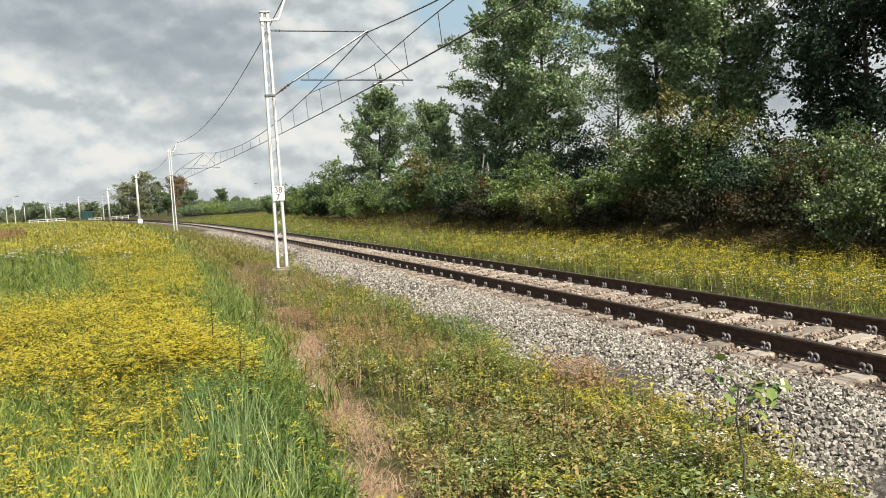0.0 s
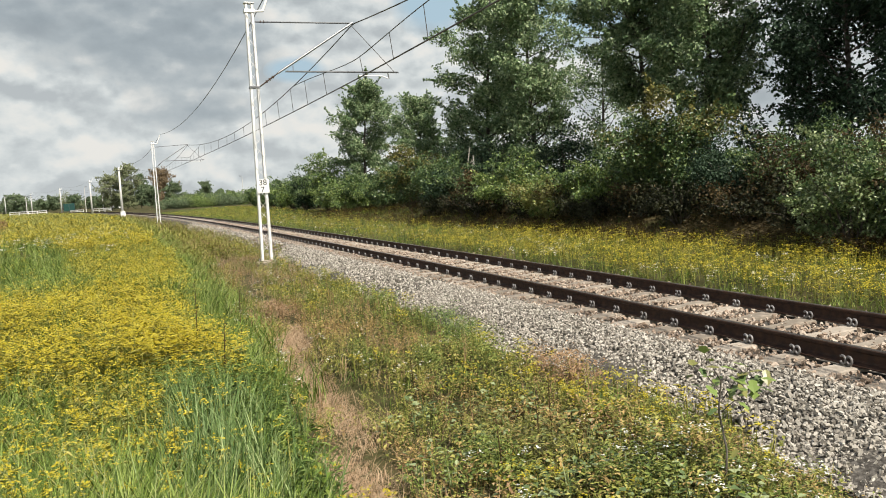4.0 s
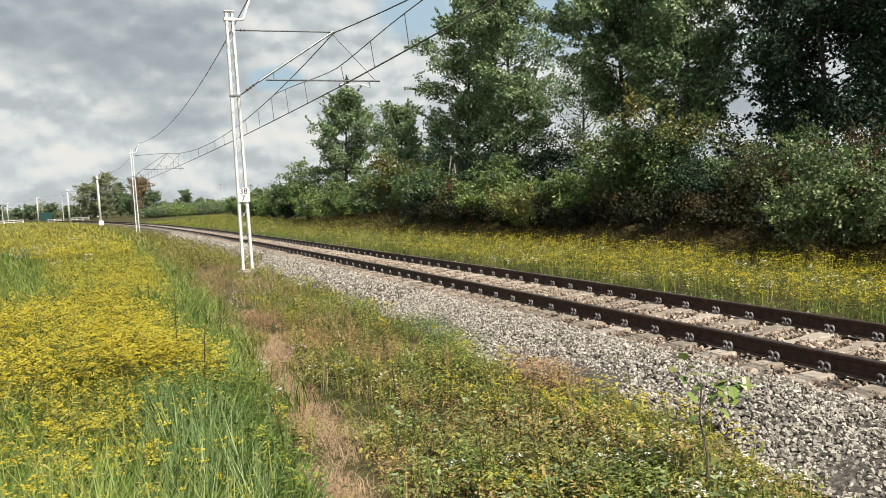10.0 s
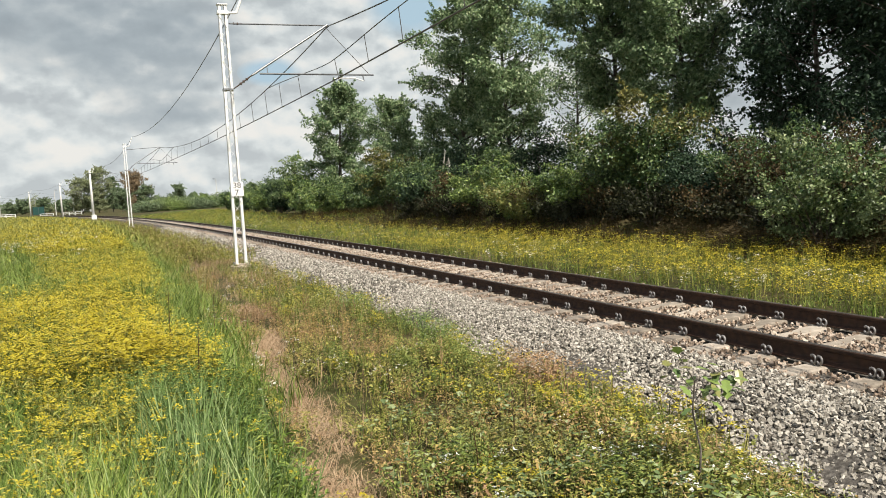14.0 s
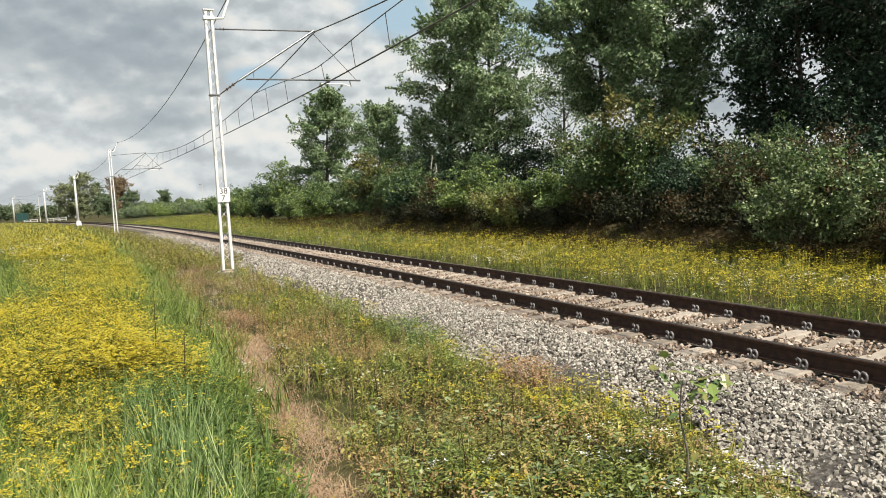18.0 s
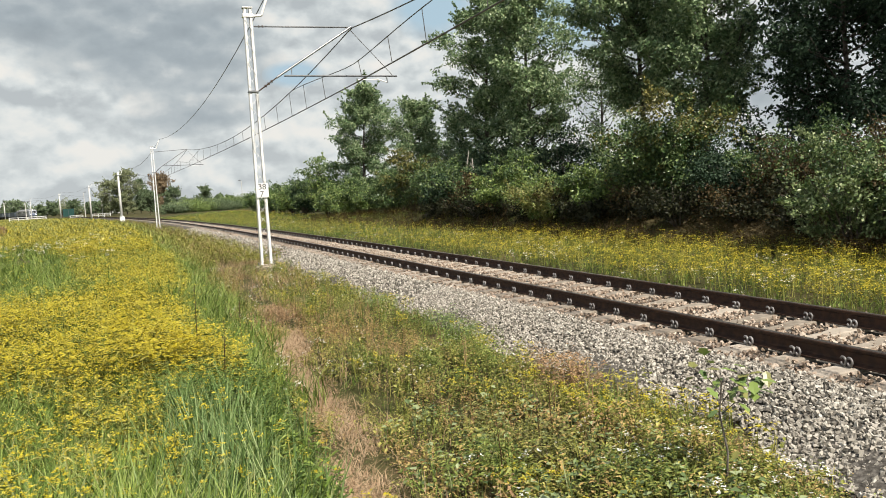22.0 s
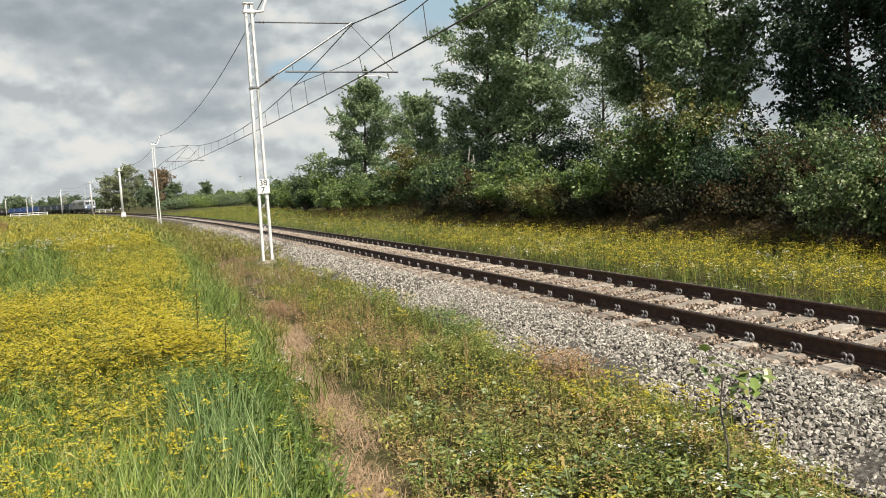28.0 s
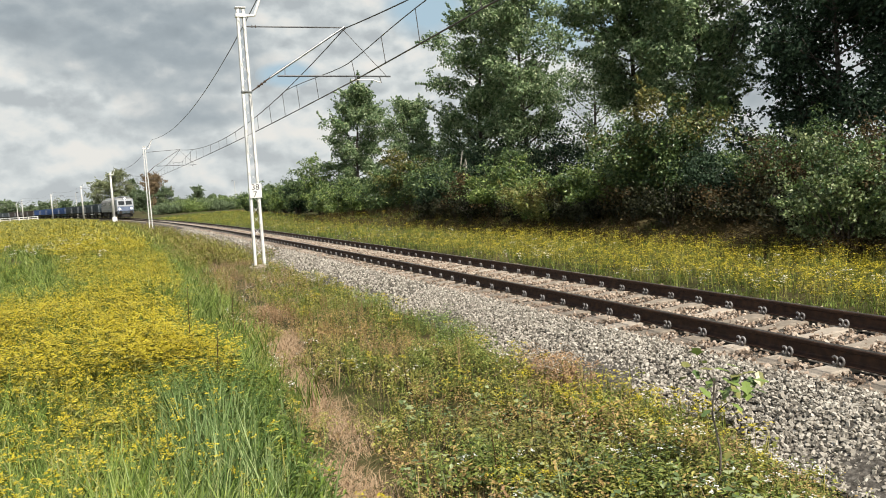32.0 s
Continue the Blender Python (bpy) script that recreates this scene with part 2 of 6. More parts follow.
M["clip"] = material("galvanised_clip", [(0.18, 0.17, 0.165), (0.3, 0.29, 0.285)], 0.5, 0.3, scale=30, bump=0.1, per_object=0.3)
M["white"] = material("white_paint", [(0.70, 0.70, 0.69), (0.80, 0.80, 0.79), (0.84, 0.84, 0.83)], 0.5, scale=5, bump=0.05, wear=(9.0, 0.66, (0.52, 0.47, 0.40)))
M["pole"] = material("pale_spun_concrete", [(0.52, 0.51, 0.49), (0.66, 0.65, 0.62)], 0.85, scale=3, bump=0.15)
M["galva"] = material("galvanised_tube", [(0.20, 0.21, 0.22), (0.34, 0.35, 0.36)], 0.45, 0.6, scale=12, bump=0.05)
M["tube_dark"] = material("weathered_tube", [(0.06, 0.065, 0.07), (0.11, 0.115, 0.12)], 0.55, 0.4, scale=12, bump=0.05)
M["wire"] = material("copper_wire", [(0.08, 0.075, 0.07), (0.13, 0.12, 0.11)], 0.5, 0.5, scale=20, bump=0)
M["insulator"] = material("brown_porcelain", [(0.05, 0.03, 0.02), (0.08, 0.05, 0.035)], 0.25, scale=8, bump=0)
M["black"] = material("black_paint", [(0.012, 0.012, 0.013), (0.02, 0.02, 0.02)], 0.6, scale=10, bump=0)
M["dead_wood"] = material("bleached_dead_wood", [(0.22, 0.20, 0.17), (0.34, 0.32, 0.28), (0.42, 0.40, 0.36)], 0.9, scale=9, bump=0.4, bump_scale=40)
M["bark"] = material("grey_bark", [(0.05, 0.042, 0.034), (0.11, 0.095, 0.08), (0.17, 0.155, 0.135)], 0.95, scale=7, bump=0.7, bump_scale=22, spec=0.1)
LEAF = dict(rough=0.55, bump=0, island=0.65, spec=0.2, thin=0.17)
GLOSSY = dict(rough=0.38, bump=0, island=0.7, spec=0.48, thin=0.16)
M["leaf_aspen"] = material("aspen_leaf", [(0.04, 0.085, 0.036), (0.165, 0.25, 0.11), (0.47, 0.54, 0.31)], scale=0.5, rough=0.36, bump=0, island=0.7, spec=0.5, thin=0.28)
# shade is put into this dark leaf, for backlit alders and shaded bushes
M["leaf_dark"] = material("alder_and_shade_leaf", [(0.012, 0.027, 0.015), (0.029, 0.055, 0.03), (0.08, 0.125, 0.068)], scale=0.5, rough=0.5, bump=0, island=0.7, spec=0.2, thin=0.16)
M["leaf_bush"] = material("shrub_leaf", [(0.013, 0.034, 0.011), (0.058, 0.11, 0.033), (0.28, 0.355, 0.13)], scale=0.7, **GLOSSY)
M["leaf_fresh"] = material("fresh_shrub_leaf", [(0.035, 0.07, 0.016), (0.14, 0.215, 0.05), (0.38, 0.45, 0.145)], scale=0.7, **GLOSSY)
M["leaf_gold"] = material("turning_leaf", [(0.035, 0.045, 0.012), (0.12, 0.12, 0.028), (0.32, 0.28, 0.08)], scale=0.7, **GLOSSY)
M["leaf_lime"] = material("yellowing_leaf", [(0.07, 0.085, 0.02), (0.18, 0.185, 0.05), (0.34, 0.32, 0.11)], scale=0.7, **GLOSSY)
# dry brown, darkened to hold the shade at the feet of the bushes
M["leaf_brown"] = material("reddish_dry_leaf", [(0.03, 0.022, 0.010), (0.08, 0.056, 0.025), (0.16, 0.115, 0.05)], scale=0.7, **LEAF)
M["leaf_pale"] = material("willow_leaf", [(0.05, 0.085, 0.03), (0.16, 0.22, 0.085), (0.42, 0.47, 0.25)], scale=0.7, **GLOSSY)
M["grass"] = material("green_grass", [(0.026, 0.055, 0.009), (0.125, 0.19, 0.032), (0.36, 0.42, 0.12)], scale=0.8, **LEAF)
M["weed_green"] = material("bushy_weed_leaf", [(0.035, 0.058, 0.013), (0.14, 0.185, 0.04), (0.38, 0.41, 0.13)], scale=0.8, **LEAF)
# near-black, so the brambles carry the shade below the bushes in their colour
M["bramble"] = material("shade_dark_bramble_leaf", [(0.008, 0.011, 0.005), (0.02, 0.023, 0.010), (0.06, 0.064, 0.028)], scale=0.8, **LEAF)
M["fern"] = material("feathery_weed_leaf", [(0.03, 0.06, 0.012), (0.12, 0.19, 0.04), (0.30, 0.38, 0.12)], scale=0.8, **LEAF)
M["grass_blue"] = material("lush_grass", [(0.03, 0.065, 0.016), (0.13, 0.21, 0.062), (0.37, 0.44, 0.20)], scale=0.8, **LEAF)
M["grass_dry"] = material("dry_grass", [(0.27, 0.185, 0.105), (0.43, 0.30, 0.185), (0.56, 0.43, 0.29)], scale=0.8, **LEAF)
M["grass_pale"] = material("pale_grass_stalk", [(0.17, 0.20, 0.07), (0.28, 0.31, 0.12), (0.40, 0.40, 0.19)], scale=0.8, **LEAF)
M["weed_dry"] = material("withering_weed", [(0.19, 0.125, 0.045), (0.4, 0.285, 0.11), (0.53, 0.405, 0.18)], scale=0.8, **LEAF)
M["weed_rust"] = material("rusty_weed", [(0.22, 0.13, 0.07), (0.34, 0.22, 0.12), (0.44, 0.31, 0.18)], scale=0.8, **LEAF)
M["herb"] = material("herb_leaf", [(0.065, 0.085, 0.017), (0.25, 0.26, 0.058), (0.54, 0.49, 0.16)], scale=0.8, **LEAF)
M["yellow"] = material("yellow_blossom", [(0.28, 0.235, 0.012), (0.45, 0.375, 0.022), (0.60, 0.52, 0.085)], scale=0.6, **LEAF)
M["blossom_white"] = material("white_blossom", [(0.62, 0.62, 0.55), (0.78, 0.78, 0.74)], scale=0.6, **LEAF)
M["loco_grey"] = material("grey_loco_paint", [(0.2, 0.2, 0.19), (0.3, 0.3, 0.285)], 0.5, scale=2, bump=0.05, wear=(4.0, 0.62, (0.10, 0.09, 0.08)))
M["loco_pale"] = material("pale_grey_loco_paint", [(0.22, 0.24, 0.27), (0.31, 0.33, 0.36)], 0.45, scale=2, bump=0.05)
M["loco_blue"] = material("blue_loco_paint", [(0.13, 0.17, 0.26), (0.18, 0.22, 0.31)], 0.45, scale=2, bump=0.05)
M["glass"] = material("dark_cab_glass", [(0.015, 0.018, 0.02), (0.03, 0.034, 0.036)], 0.08, scale=2, bump=0, spec=0.6)
M["chassis"] = material("oily_chassis", [(0.018, 0.016, 0.014), (0.04, 0.035, 0.03)], 0.8, scale=6, bump=0.2)
M["lamp"] = material("lit_headlamp", [(1.0, 0.96, 0.86), (1.0, 0.97, 0.9)], 0.3, scale=2, bump=0, emit=1.8)
M["wagon_dark"] = material("dark_wagon_paint", [(0.045, 0.062, 0.075), (0.075, 0.098, 0.115)], 0.6, scale=2.5, bump=0.1, wear=(3.0, 0.6, (0.07, 0.05, 0.035)))
M["wagon_blue"] = material("blue_wagon_paint", [(0.035, 0.085, 0.24), (0.055, 0.12, 0.32)], 0.55, scale=2.5, bump=0.1, wear=(3.0, 0.64, (0.07, 0.06, 0.06)))
M["wagon_brown"] = material("brown_wagon_paint", [(0.05, 0.045, 0.042), (0.085, 0.07, 0.06)], 0.65, scale=2.5, bump=0.1)
M["net"] = material("green_netting", [(0.008, 0.045, 0.04), (0.015, 0.065, 0.055)], 0.8, scale=5, bump=0)
M["tin"] = material("pale_cladding", [(0.5, 0.5, 0.48), (0.62, 0.62, 0.6)], 0.7, scale=1.5, bump=0)
# far leaves are lightened and greyed: the air's haze is painted into them
M["far_olive"] = material("hazy_olive_leaf", [(0.13, 0.16, 0.08), (0.23, 0.26, 0.14), (0.34, 0.36, 0.21)], scale=0.1, **LEAF)
M["far_rust"] = material("hazy_rusty_leaf", [(0.17, 0.13, 0.08), (0.27, 0.2, 0.12), (0.35, 0.27, 0.17)], scale=0.1, **LEAF)
M["far_leaf"] = material("hazy_distant_leaf", [(0.07, 0.11, 0.055), (0.14, 0.19, 0.10), (0.24, 0.29, 0.17)], scale=0.1, **LEAF)


# ---------------------------------------------------------------- mesh helpers
def finish(name, me, mats, parent=None, smooth=False):
    for m in mats:
        me.materials.append(m)
    ob = new(name, me)
    if parent is not None:
        ob.parent = parent
    if smooth:
        me.polygons.foreach_set("use_smooth", np.ones(len(me.polygons), dtype=bool))
    return ob


def tri_mesh(name, verts, tris, mats, parent=None, slots=None, smooth=False):
    """An object from arrays of places and triangles."""
    verts, tris = np.asarray(verts, dtype=np.float32), np.asarray(tris, dtype=np.int32)
    me = bpy.data.meshes.new(name)
    me.vertices.add(len(verts))
    me.vertices.foreach_set("co", verts.ravel())
    me.loops.add(tris.size)
    me.loops.foreach_set("vertex_index", tris.ravel())
    me.polygons.add(len(tris))
    me.polygons.foreach_set("loop_start", np.arange(0, tris.size, 3, dtype=np.int32))
    if slots is not None:
        me.polygons.foreach_set("material_index", np.asarray(slots, dtype=np.int32))
    me.update(calc_edges=True)
    me.polygons.foreach_set("use_smooth", np.full(len(tris), smooth, dtype=bool))
    return finish(name, me, mats, parent)


def part(name, bm, mat, parent, label="", smooth=False):
    """Links a bmesh as one mesh object under a thing or a part."""
    me = bpy.data.meshes.new(name)
    bmesh.ops.recalc_face_normals(bm, faces=bm.faces)
    bm.to_mesh(me)
    bm.free()
    ob = finish(name, me, [mat], parent, smooth)
    return tagged(ob, label) if label else ob


def shared(name, me, parent, m):
    ob = new(name, me)
    ob.parent = parent
    ob.matrix_basis = m
    return ob


def empty(name, m, label, category, group="", kind=""):
    ob = new(name)
    ob.matrix_basis = m
    return tagged(ob, label, category, group, kind)


def box(sx, sy, sz, at=(0, 0, 0), bevel=0.0, bm=None, turn=None, taper=1.0):
    """A bevelled block centred on at; taper narrows its top."""
    bm = bm or bmesh.new()
    m = Matrix.Translation(at) @ (turn or Matrix()) @ Matrix.Diagonal((sx, sy, sz, 1))
    got = bmesh.ops.create_cube(bm, size=1.0)["verts"]
    for v in got:
        if v.co.z > 0:
            v.co.x *= taper
            v.co.y *= taper
        v.co = m @ v.co
    if bevel:
        edges = list({e for v in got for e in v.link_edges})
        bmesh.ops.bevel(bm, geom=edges, offset=bevel, segments=1, affect="EDGES", profile=0.5)
    return bm


def rod(a, b, r, sides=8, bm=None, r2=None):
    """A round bar from a to b."""
    bm = bm or bmesh.new()
    a, b = Vector(a), Vector(b)
    d = b - a
    got = bmesh.ops.create_cone(bm, cap_ends=True, segments=sides, radius1=r, radius2=r if r2 is None else r2, depth=d.length)["verts"]
    m = Matrix.Translation((a + b) / 2) @ d.to_track_quat("Z", "Y").to_matrix().to_4x4()
    for v in got:
        v.co = m @ v.co
    return bm


def tube_np(path, radii, sides=6):
    """Places and triangles of a tapered tube along a path."""
    path, radii = np.asarray(path, float), np.asarray(radii, float)
    d = np.gradient(path, axis=0)
    d /= np.linalg.norm(d, axis=1, keepdims=True) + 1e-9
    ref = np.where(np.abs(d[:, 2:3]) > 0.9, np.array([[1.0, 0, 0]]), np.array([[0, 0, 1.0]]))
    u = np.cross(d, ref)
    u /= np.linalg.norm(u, axis=1, keepdims=True) + 1e-9
    w = np.cross(d, u)
    ang = np.linspace(0, 2 * np.pi, sides, endpoint=False)
    v = path[:, None] + radii[:, None, None] * (np.cos(ang)[None, :, None] * u[:, None] + np.sin(ang)[None, :, None] * w[:, None])
    n = len(path)
    i, j = np.meshgrid(np.arange(n - 1), np.arange(sides), indexing="ij")
    p, q = i * sides + j, i * sides + (j + 1) % sides
    t = np.stack([np.stack([p, q, q + sides], -1), np.stack([p, q + sides, p + sides], -1)], 2).reshape(-1, 3)
    return v.reshape(-1, 3), t


def merge(pieces):
    """Joins (places, triangles) pairs."""
    vs, ts, off = [], [], 0
    for v, t in pieces:
        vs.append(v)
        ts.append(np.asarray(t) + off)
        off += len(v)
    return np.concatenate(vs), np.concatenate(ts)


def turns(rng, n):
    """n random turns as matrices."""
    q = rng.normal(size=(n, 4))
    q /= np.linalg.norm(q, axis=1, keepdims=True)
    w, x, y, z = q.T
    return np.stack([np.stack([1 - 2 * (y * y + z * z), 2 * (x * y - z * w), 2 * (x * z + y * w)], -1),
                     np.stack([2 * (x * y + z * w), 1 - 2 * (x * x + z * z), 2 * (y * z - x * w)], -1),
                     np.stack([2 * (x * z - y * w), 2 * (y * z + x * w), 1 - 2 * (x * x + y * y)], -1)], 1)


# ---------------------------------------------------------------- ground: one sheet to the horizon
def build_ground():
    front = np.linspace(-44, 44, 200)
    rest = np.linspace(44, 316, 60)[1:-1]
    ang = np.radians(np.concatenate([front, rest]))
    rad = np.concatenate([[0.3], np.geomspace(0.8, 130, 110), np.geomspace(145, 4500, 26)])
    a, r = np.meshgrid(ang, rad)
    x, y = r * np.sin(a), r * np.cos(a)
    z = ground_z(x, y)
    n = len(ang)
    i, j = np.meshgrid(np.arange(len(rad) - 1), np.arange(n), indexing="ij")
    p, q = i * n + j, i * n + (j + 1) % n
    t = np.stack([np.stack([p, q, q + n], -1), np.stack([p, q + n, p + n], -1)], 2).reshape(-1, 3)
    verts = np.vstack([np.stack([x, y, z], -1).reshape(-1, 3), [[0, 0, float(z[0].mean())]]])
    j = np.arange(n)
    cap = np.stack([np.full(n, len(verts) - 1), (j + 1) % n, j], -1)
    ob = tri_mesh("ground", verts, np.vstack([t, cap])[:, ::-1], [M["ground"]], smooth=True)
    tagged(ob, "rough grassy earth beside a railway line", "ground", kind="structure")


def build_bed():
    """The ballast bank: a swept shoulder with a ragged skirt, dark like shaded gaps."""
    rng = np.random.default_rng(2)
    s = np.concatenate([np.arange(-40, 40, 0.4), np.arange(40, 160, 2), np.arange(160, 1000, 10)])
    prof = [(-1.9, -0.46), (-1.62, -0.36), (-1.3, -0.25), (-1.0, -0.145), (-0.75, -0.09), (-0.45, -0.085), (0.3, -0.10), (MID, -0.10), (1.4, -0.10), (2.13, -0.085),
            (2.45, -0.095), (2.8, -0.22), (3.2, -0.36), (3.45, -0.46)]
    lat, z = np.array([p[0] for p in prof]), np.array([p[1] for p in prof])
    L = lat[None] + np.zeros((len(s), 1))
    L[:, 0:3] += 0.09 * np.sin(s * 1.7)[:, None] + rng.normal(0, 0.04, (len(s), 3))
    Z = z[None] + rng.normal(0, 0.008, (len(s), len(lat)))
    x, y = on_track_np(s[:, None] + 0 * L, L)
    n = len(lat)
    i, j = np.meshgrid(np.arange(len(s) - 1), np.arange(n - 1), indexing="ij")
    p = i * n + j
    t = np.stack([np.stack([p, p + 1, p + n + 1], -1), np.stack([p, p + n + 1, p + n], -1)], 2).reshape(-1, 3)
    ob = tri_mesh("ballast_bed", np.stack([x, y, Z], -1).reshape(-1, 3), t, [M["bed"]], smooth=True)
    tagged(ob, "bank of crushed stone under the rails, darkened as shade between loose stones", "ballast", kind="structure")


def stone_shapes(rng, k):
    cube = np.array([(x, y, z) for x in (-1, 1) for y in (-1, 1) for z in (-1, 1)], float)
    tri = np.array([(0, 1, 3), (0, 3, 2), (4, 6, 7), (4, 7, 5), (0, 4, 5), (0, 5, 1), (2, 3, 7), (2, 7, 6), (0, 2, 6), (0, 6, 4), (1, 5, 7), (1, 7, 3)])
    shapes = []
    for _ in range(k):
        c = cube * rng.uniform(0.35, 1.15, (8, 3)) + rng.normal(0, 0.10, (8, 3))
        shapes.append(c * np.array([1.15, rng.uniform(0.6, 0.95), rng.uniform(0.45, 0.8)]))
    return shapes, tri


def scatter_stones(name, s, lat, z, size, mat, label, seed):
    rng = np.random.default_rng(seed)
    shapes, tri = stone_shapes(rng, 24)
    x, y = on_track_np(s, lat)
    place = np.stack([x, y, z], -1)
    kind = rng.integers(0, len(shapes), len(s))
    base = np.stack(shapes)[kind] * size[:, None, None]
    v = np.einsum("nij,nkj->nki", turns(rng, len(s)), base) + place[:, None]
    t = tri[None] + 8 * np.arange(len(s))[:, None, None]
    ob = tri_mesh(name, v.reshape(-1, 3), t.reshape(-1, 3), [mat])
    tagged(ob, label, "ballast", kind="stuff")


def single_stones(count):
    """The stones nearest the eye, each one apart."""
    rng = np.random.default_rng(6)
    shapes, tri = stone_shapes(rng, 14)
    meshes = []
    for c in shapes:
        me = bpy.data.meshes.new("stone")
        me.from_pydata([tuple(float(q) for q in v) for v in c], [], [tuple(int(q) for q in f) for f in tri])
        me.materials.append(M["stone"])
        meshes.append(me)
    bed = bpy.data.objects["ballast_bed"]
    for k in range(count):
        s, lat = rng.uniform(-1.6, 1.6), rng.uniform(-1.68, -0.9)
        z = float(np.interp(lat, [-1.75, -1.62, -1.3, -1.0], [-0.33, -0.325, -0.215, -0.11])) + 0.012
        size = rng.uniform(0.013, 0.024)
        p = on_track(s, lat, z)
        ob = shared("stone", meshes[k % len(meshes)], bed, pose(p.x, p.y, p.z, *[float(a) for a in rng.uniform(0, 360, 3)]))
        ob.scale = (size,) * 3


def build_stones():
    rng = np.random.default_rng(5)
    single_stones(280)

    def band(lo, hi, s0, s1, per_m2):
        n = int((hi - lo) * (s1 - s0) * per_m2)
        return rng.uniform(s0, s1, n), rng.uniform(lo, hi, n)

    shoulder = [band(-1.75, -0.42, -3.4, 9, 1600), band(-1.75, -0.42, 9, 24, 480), band(-1.75, -0.42, 24, 60, 90), band(-2.3, -1.7, -5, 30, 45)]
    s, lat = np.concatenate([b[0] for b in shoulder]), np.concatenate([b[1] for b in shoulder])
    keep = (lat > -1.62 + 0.16 * np.sin(s * 1.1) + 0.1 * np.sin(s * 3.7)) | (rng.random(len(s)) < 0.12)
    s, lat = s[keep], lat[keep]
    z = np.interp(lat, [-2.3, -1.75, -1.62, -1.3, -1.0, -0.75, -0.42], [-0.33, -0.34, -0.34, -0.235, -0.13, -0.075, -0.07]) + rng.uniform(-0.012, 0.02, len(s))
    scatter_stones("crushed_stone_shoulder", s, lat, z, rng.uniform(0.45, 1.0, len(s)) ** 1.3 * 0.0225 * np.where(s > 9, 1.3, 1.0) * np.where(s > 24, 1.5, 1.0), M["stone"], "loose pale grey crushed stones on the track shoulder", 7)
    cribs = [band(-0.5, 2.2, -1, 14, 340), band(-0.5, 2.2, 14, 34, 130), band(-0.5, 2.2, 34, 60, 45), band(2.2, 2.9, -2, 20, 150)]
    s, lat = np.concatenate([b[0] for b in cribs]), np.concatenate([b[1] for b in cribs])
    on_sleeper = (np.abs((s / 0.6 + 0.5) % 1.0 - 0.5) * 0.6 < 0.10) & (lat > -0.36) & (lat < 2.05)
    on_rail = (np.abs(lat - RAIL_NEAR) < 0.10) | (np.abs(lat - RAIL_FAR) < 0.10)
    keep = ~on_rail & (~on_sleeper | (rng.random(len(s)) < np.where(lat < 0.0, 0.24, 0.12)))
    s, lat = s[keep], lat[keep]
    z = np.where(lat > 2.45, -0.12 - 0.3 * (lat - 2.45), -0.075) + rng.uniform(-0.01, 0.025, len(s))
    scatter_stones("crushed_stone_cribs", s, lat, z, rng.uniform(0.45, 1.0, len(s)) ** 1.3 * 0.029 * np.where(s > 14, 1.2, 1.0) * np.where(s > 34, 1.5, 1.0), M["stone_rusty"], "rust-dusted crushed stones between the sleepers", 8)


# ---------------------------------------------------------------- rails, sleepers, clips
RAIL_PROFILE = [(-0.070, -0.040), (-0.070, -0.028), (-0.020, -0.010), (-0.010, 0.010), (-0.010, 0.082), (-0.034, 0.094), (-0.036, 0.122), (-0.028, 0.130),
                (0.028, 0.130), (0.036, 0.122), (0.034, 0.094), (0.010, 0.082), (0.010, 0.010), (0.020, -0.010), (0.070, -0.028), (0.070, -0.040)]


def build_rail(lat, parent):
    s = np.concatenate([np.arange(-40, 120, 1.0), np.arange(120, 1000, 4.0)])
    n = len(RAIL_PROFILE)
    L = np.array([p[0] for p in RAIL_PROFILE])[None] + lat + np.zeros((len(s), 1))
    Z = np.array([p[1] for p in RAIL_PROFILE])[None] + np.zeros((len(s), 1))
    x, y = on_track_np(s[:, None] + 0 * L, L)
    i, j = np.meshgrid(np.arange(len(s) - 1), np.arange(n), indexing="ij")
    p, q = i * n + j, i * n + (j + 1) % n
    t = np.stack([np.stack([p, q, q + n], -1), np.stack([p, q + n, p + n], -1)], 2).reshape(-1, 3)
    slots = np.repeat(np.where((j >= 7) & (j <= 7), 1, 0).ravel(), 2)
    tri_mesh("rail", np.stack([x, y, Z], -1).reshape(-1, 3), t, [M["rust"], M["railhead"]], parent, slots)


def sleeper_mesh():
    bm = bmesh.new()
    # lat from -1.25 to 1.25 about the middle, dipped between the rail seats
    rows = [(-1.25, 0.085, -0.062), (-1.22, 0.115, -0.048), (-0.45, 0.115, -0.044), (-0.25, 0.095, -0.066), (0.25, 0.095, -0.066), (0.45, 0.115, -0.044), (1.22, 0.115, -0.048), (1.25, 0.085, -0.062)]
    rings = []
    for x, w, top in rows:
        rings.append([bm.verts.new(v) for v in ((x, -w - 0.03, -0.22), (x, -w, top - 0.012), (x, -w + 0.018, top), (x, w - 0.018, top), (x, w, top - 0.012), (x, w + 0.03, -0.22))])
    for a, b in zip(rings, rings[1:]):
        for k in range(5):
            bm.faces.new((a[k], a[k + 1], b[k + 1], b[k]))
    bm.faces.new(rings[0][::-1])
    bm.faces.new(rings[-1])
    bmesh.ops.recalc_face_normals(bm, faces=bm.faces)
    me = bpy.data.meshes.new("sleeper")
    bm.to_mesh(me)
    bm.free()
    me.materials.append(M["concrete"])
    return me


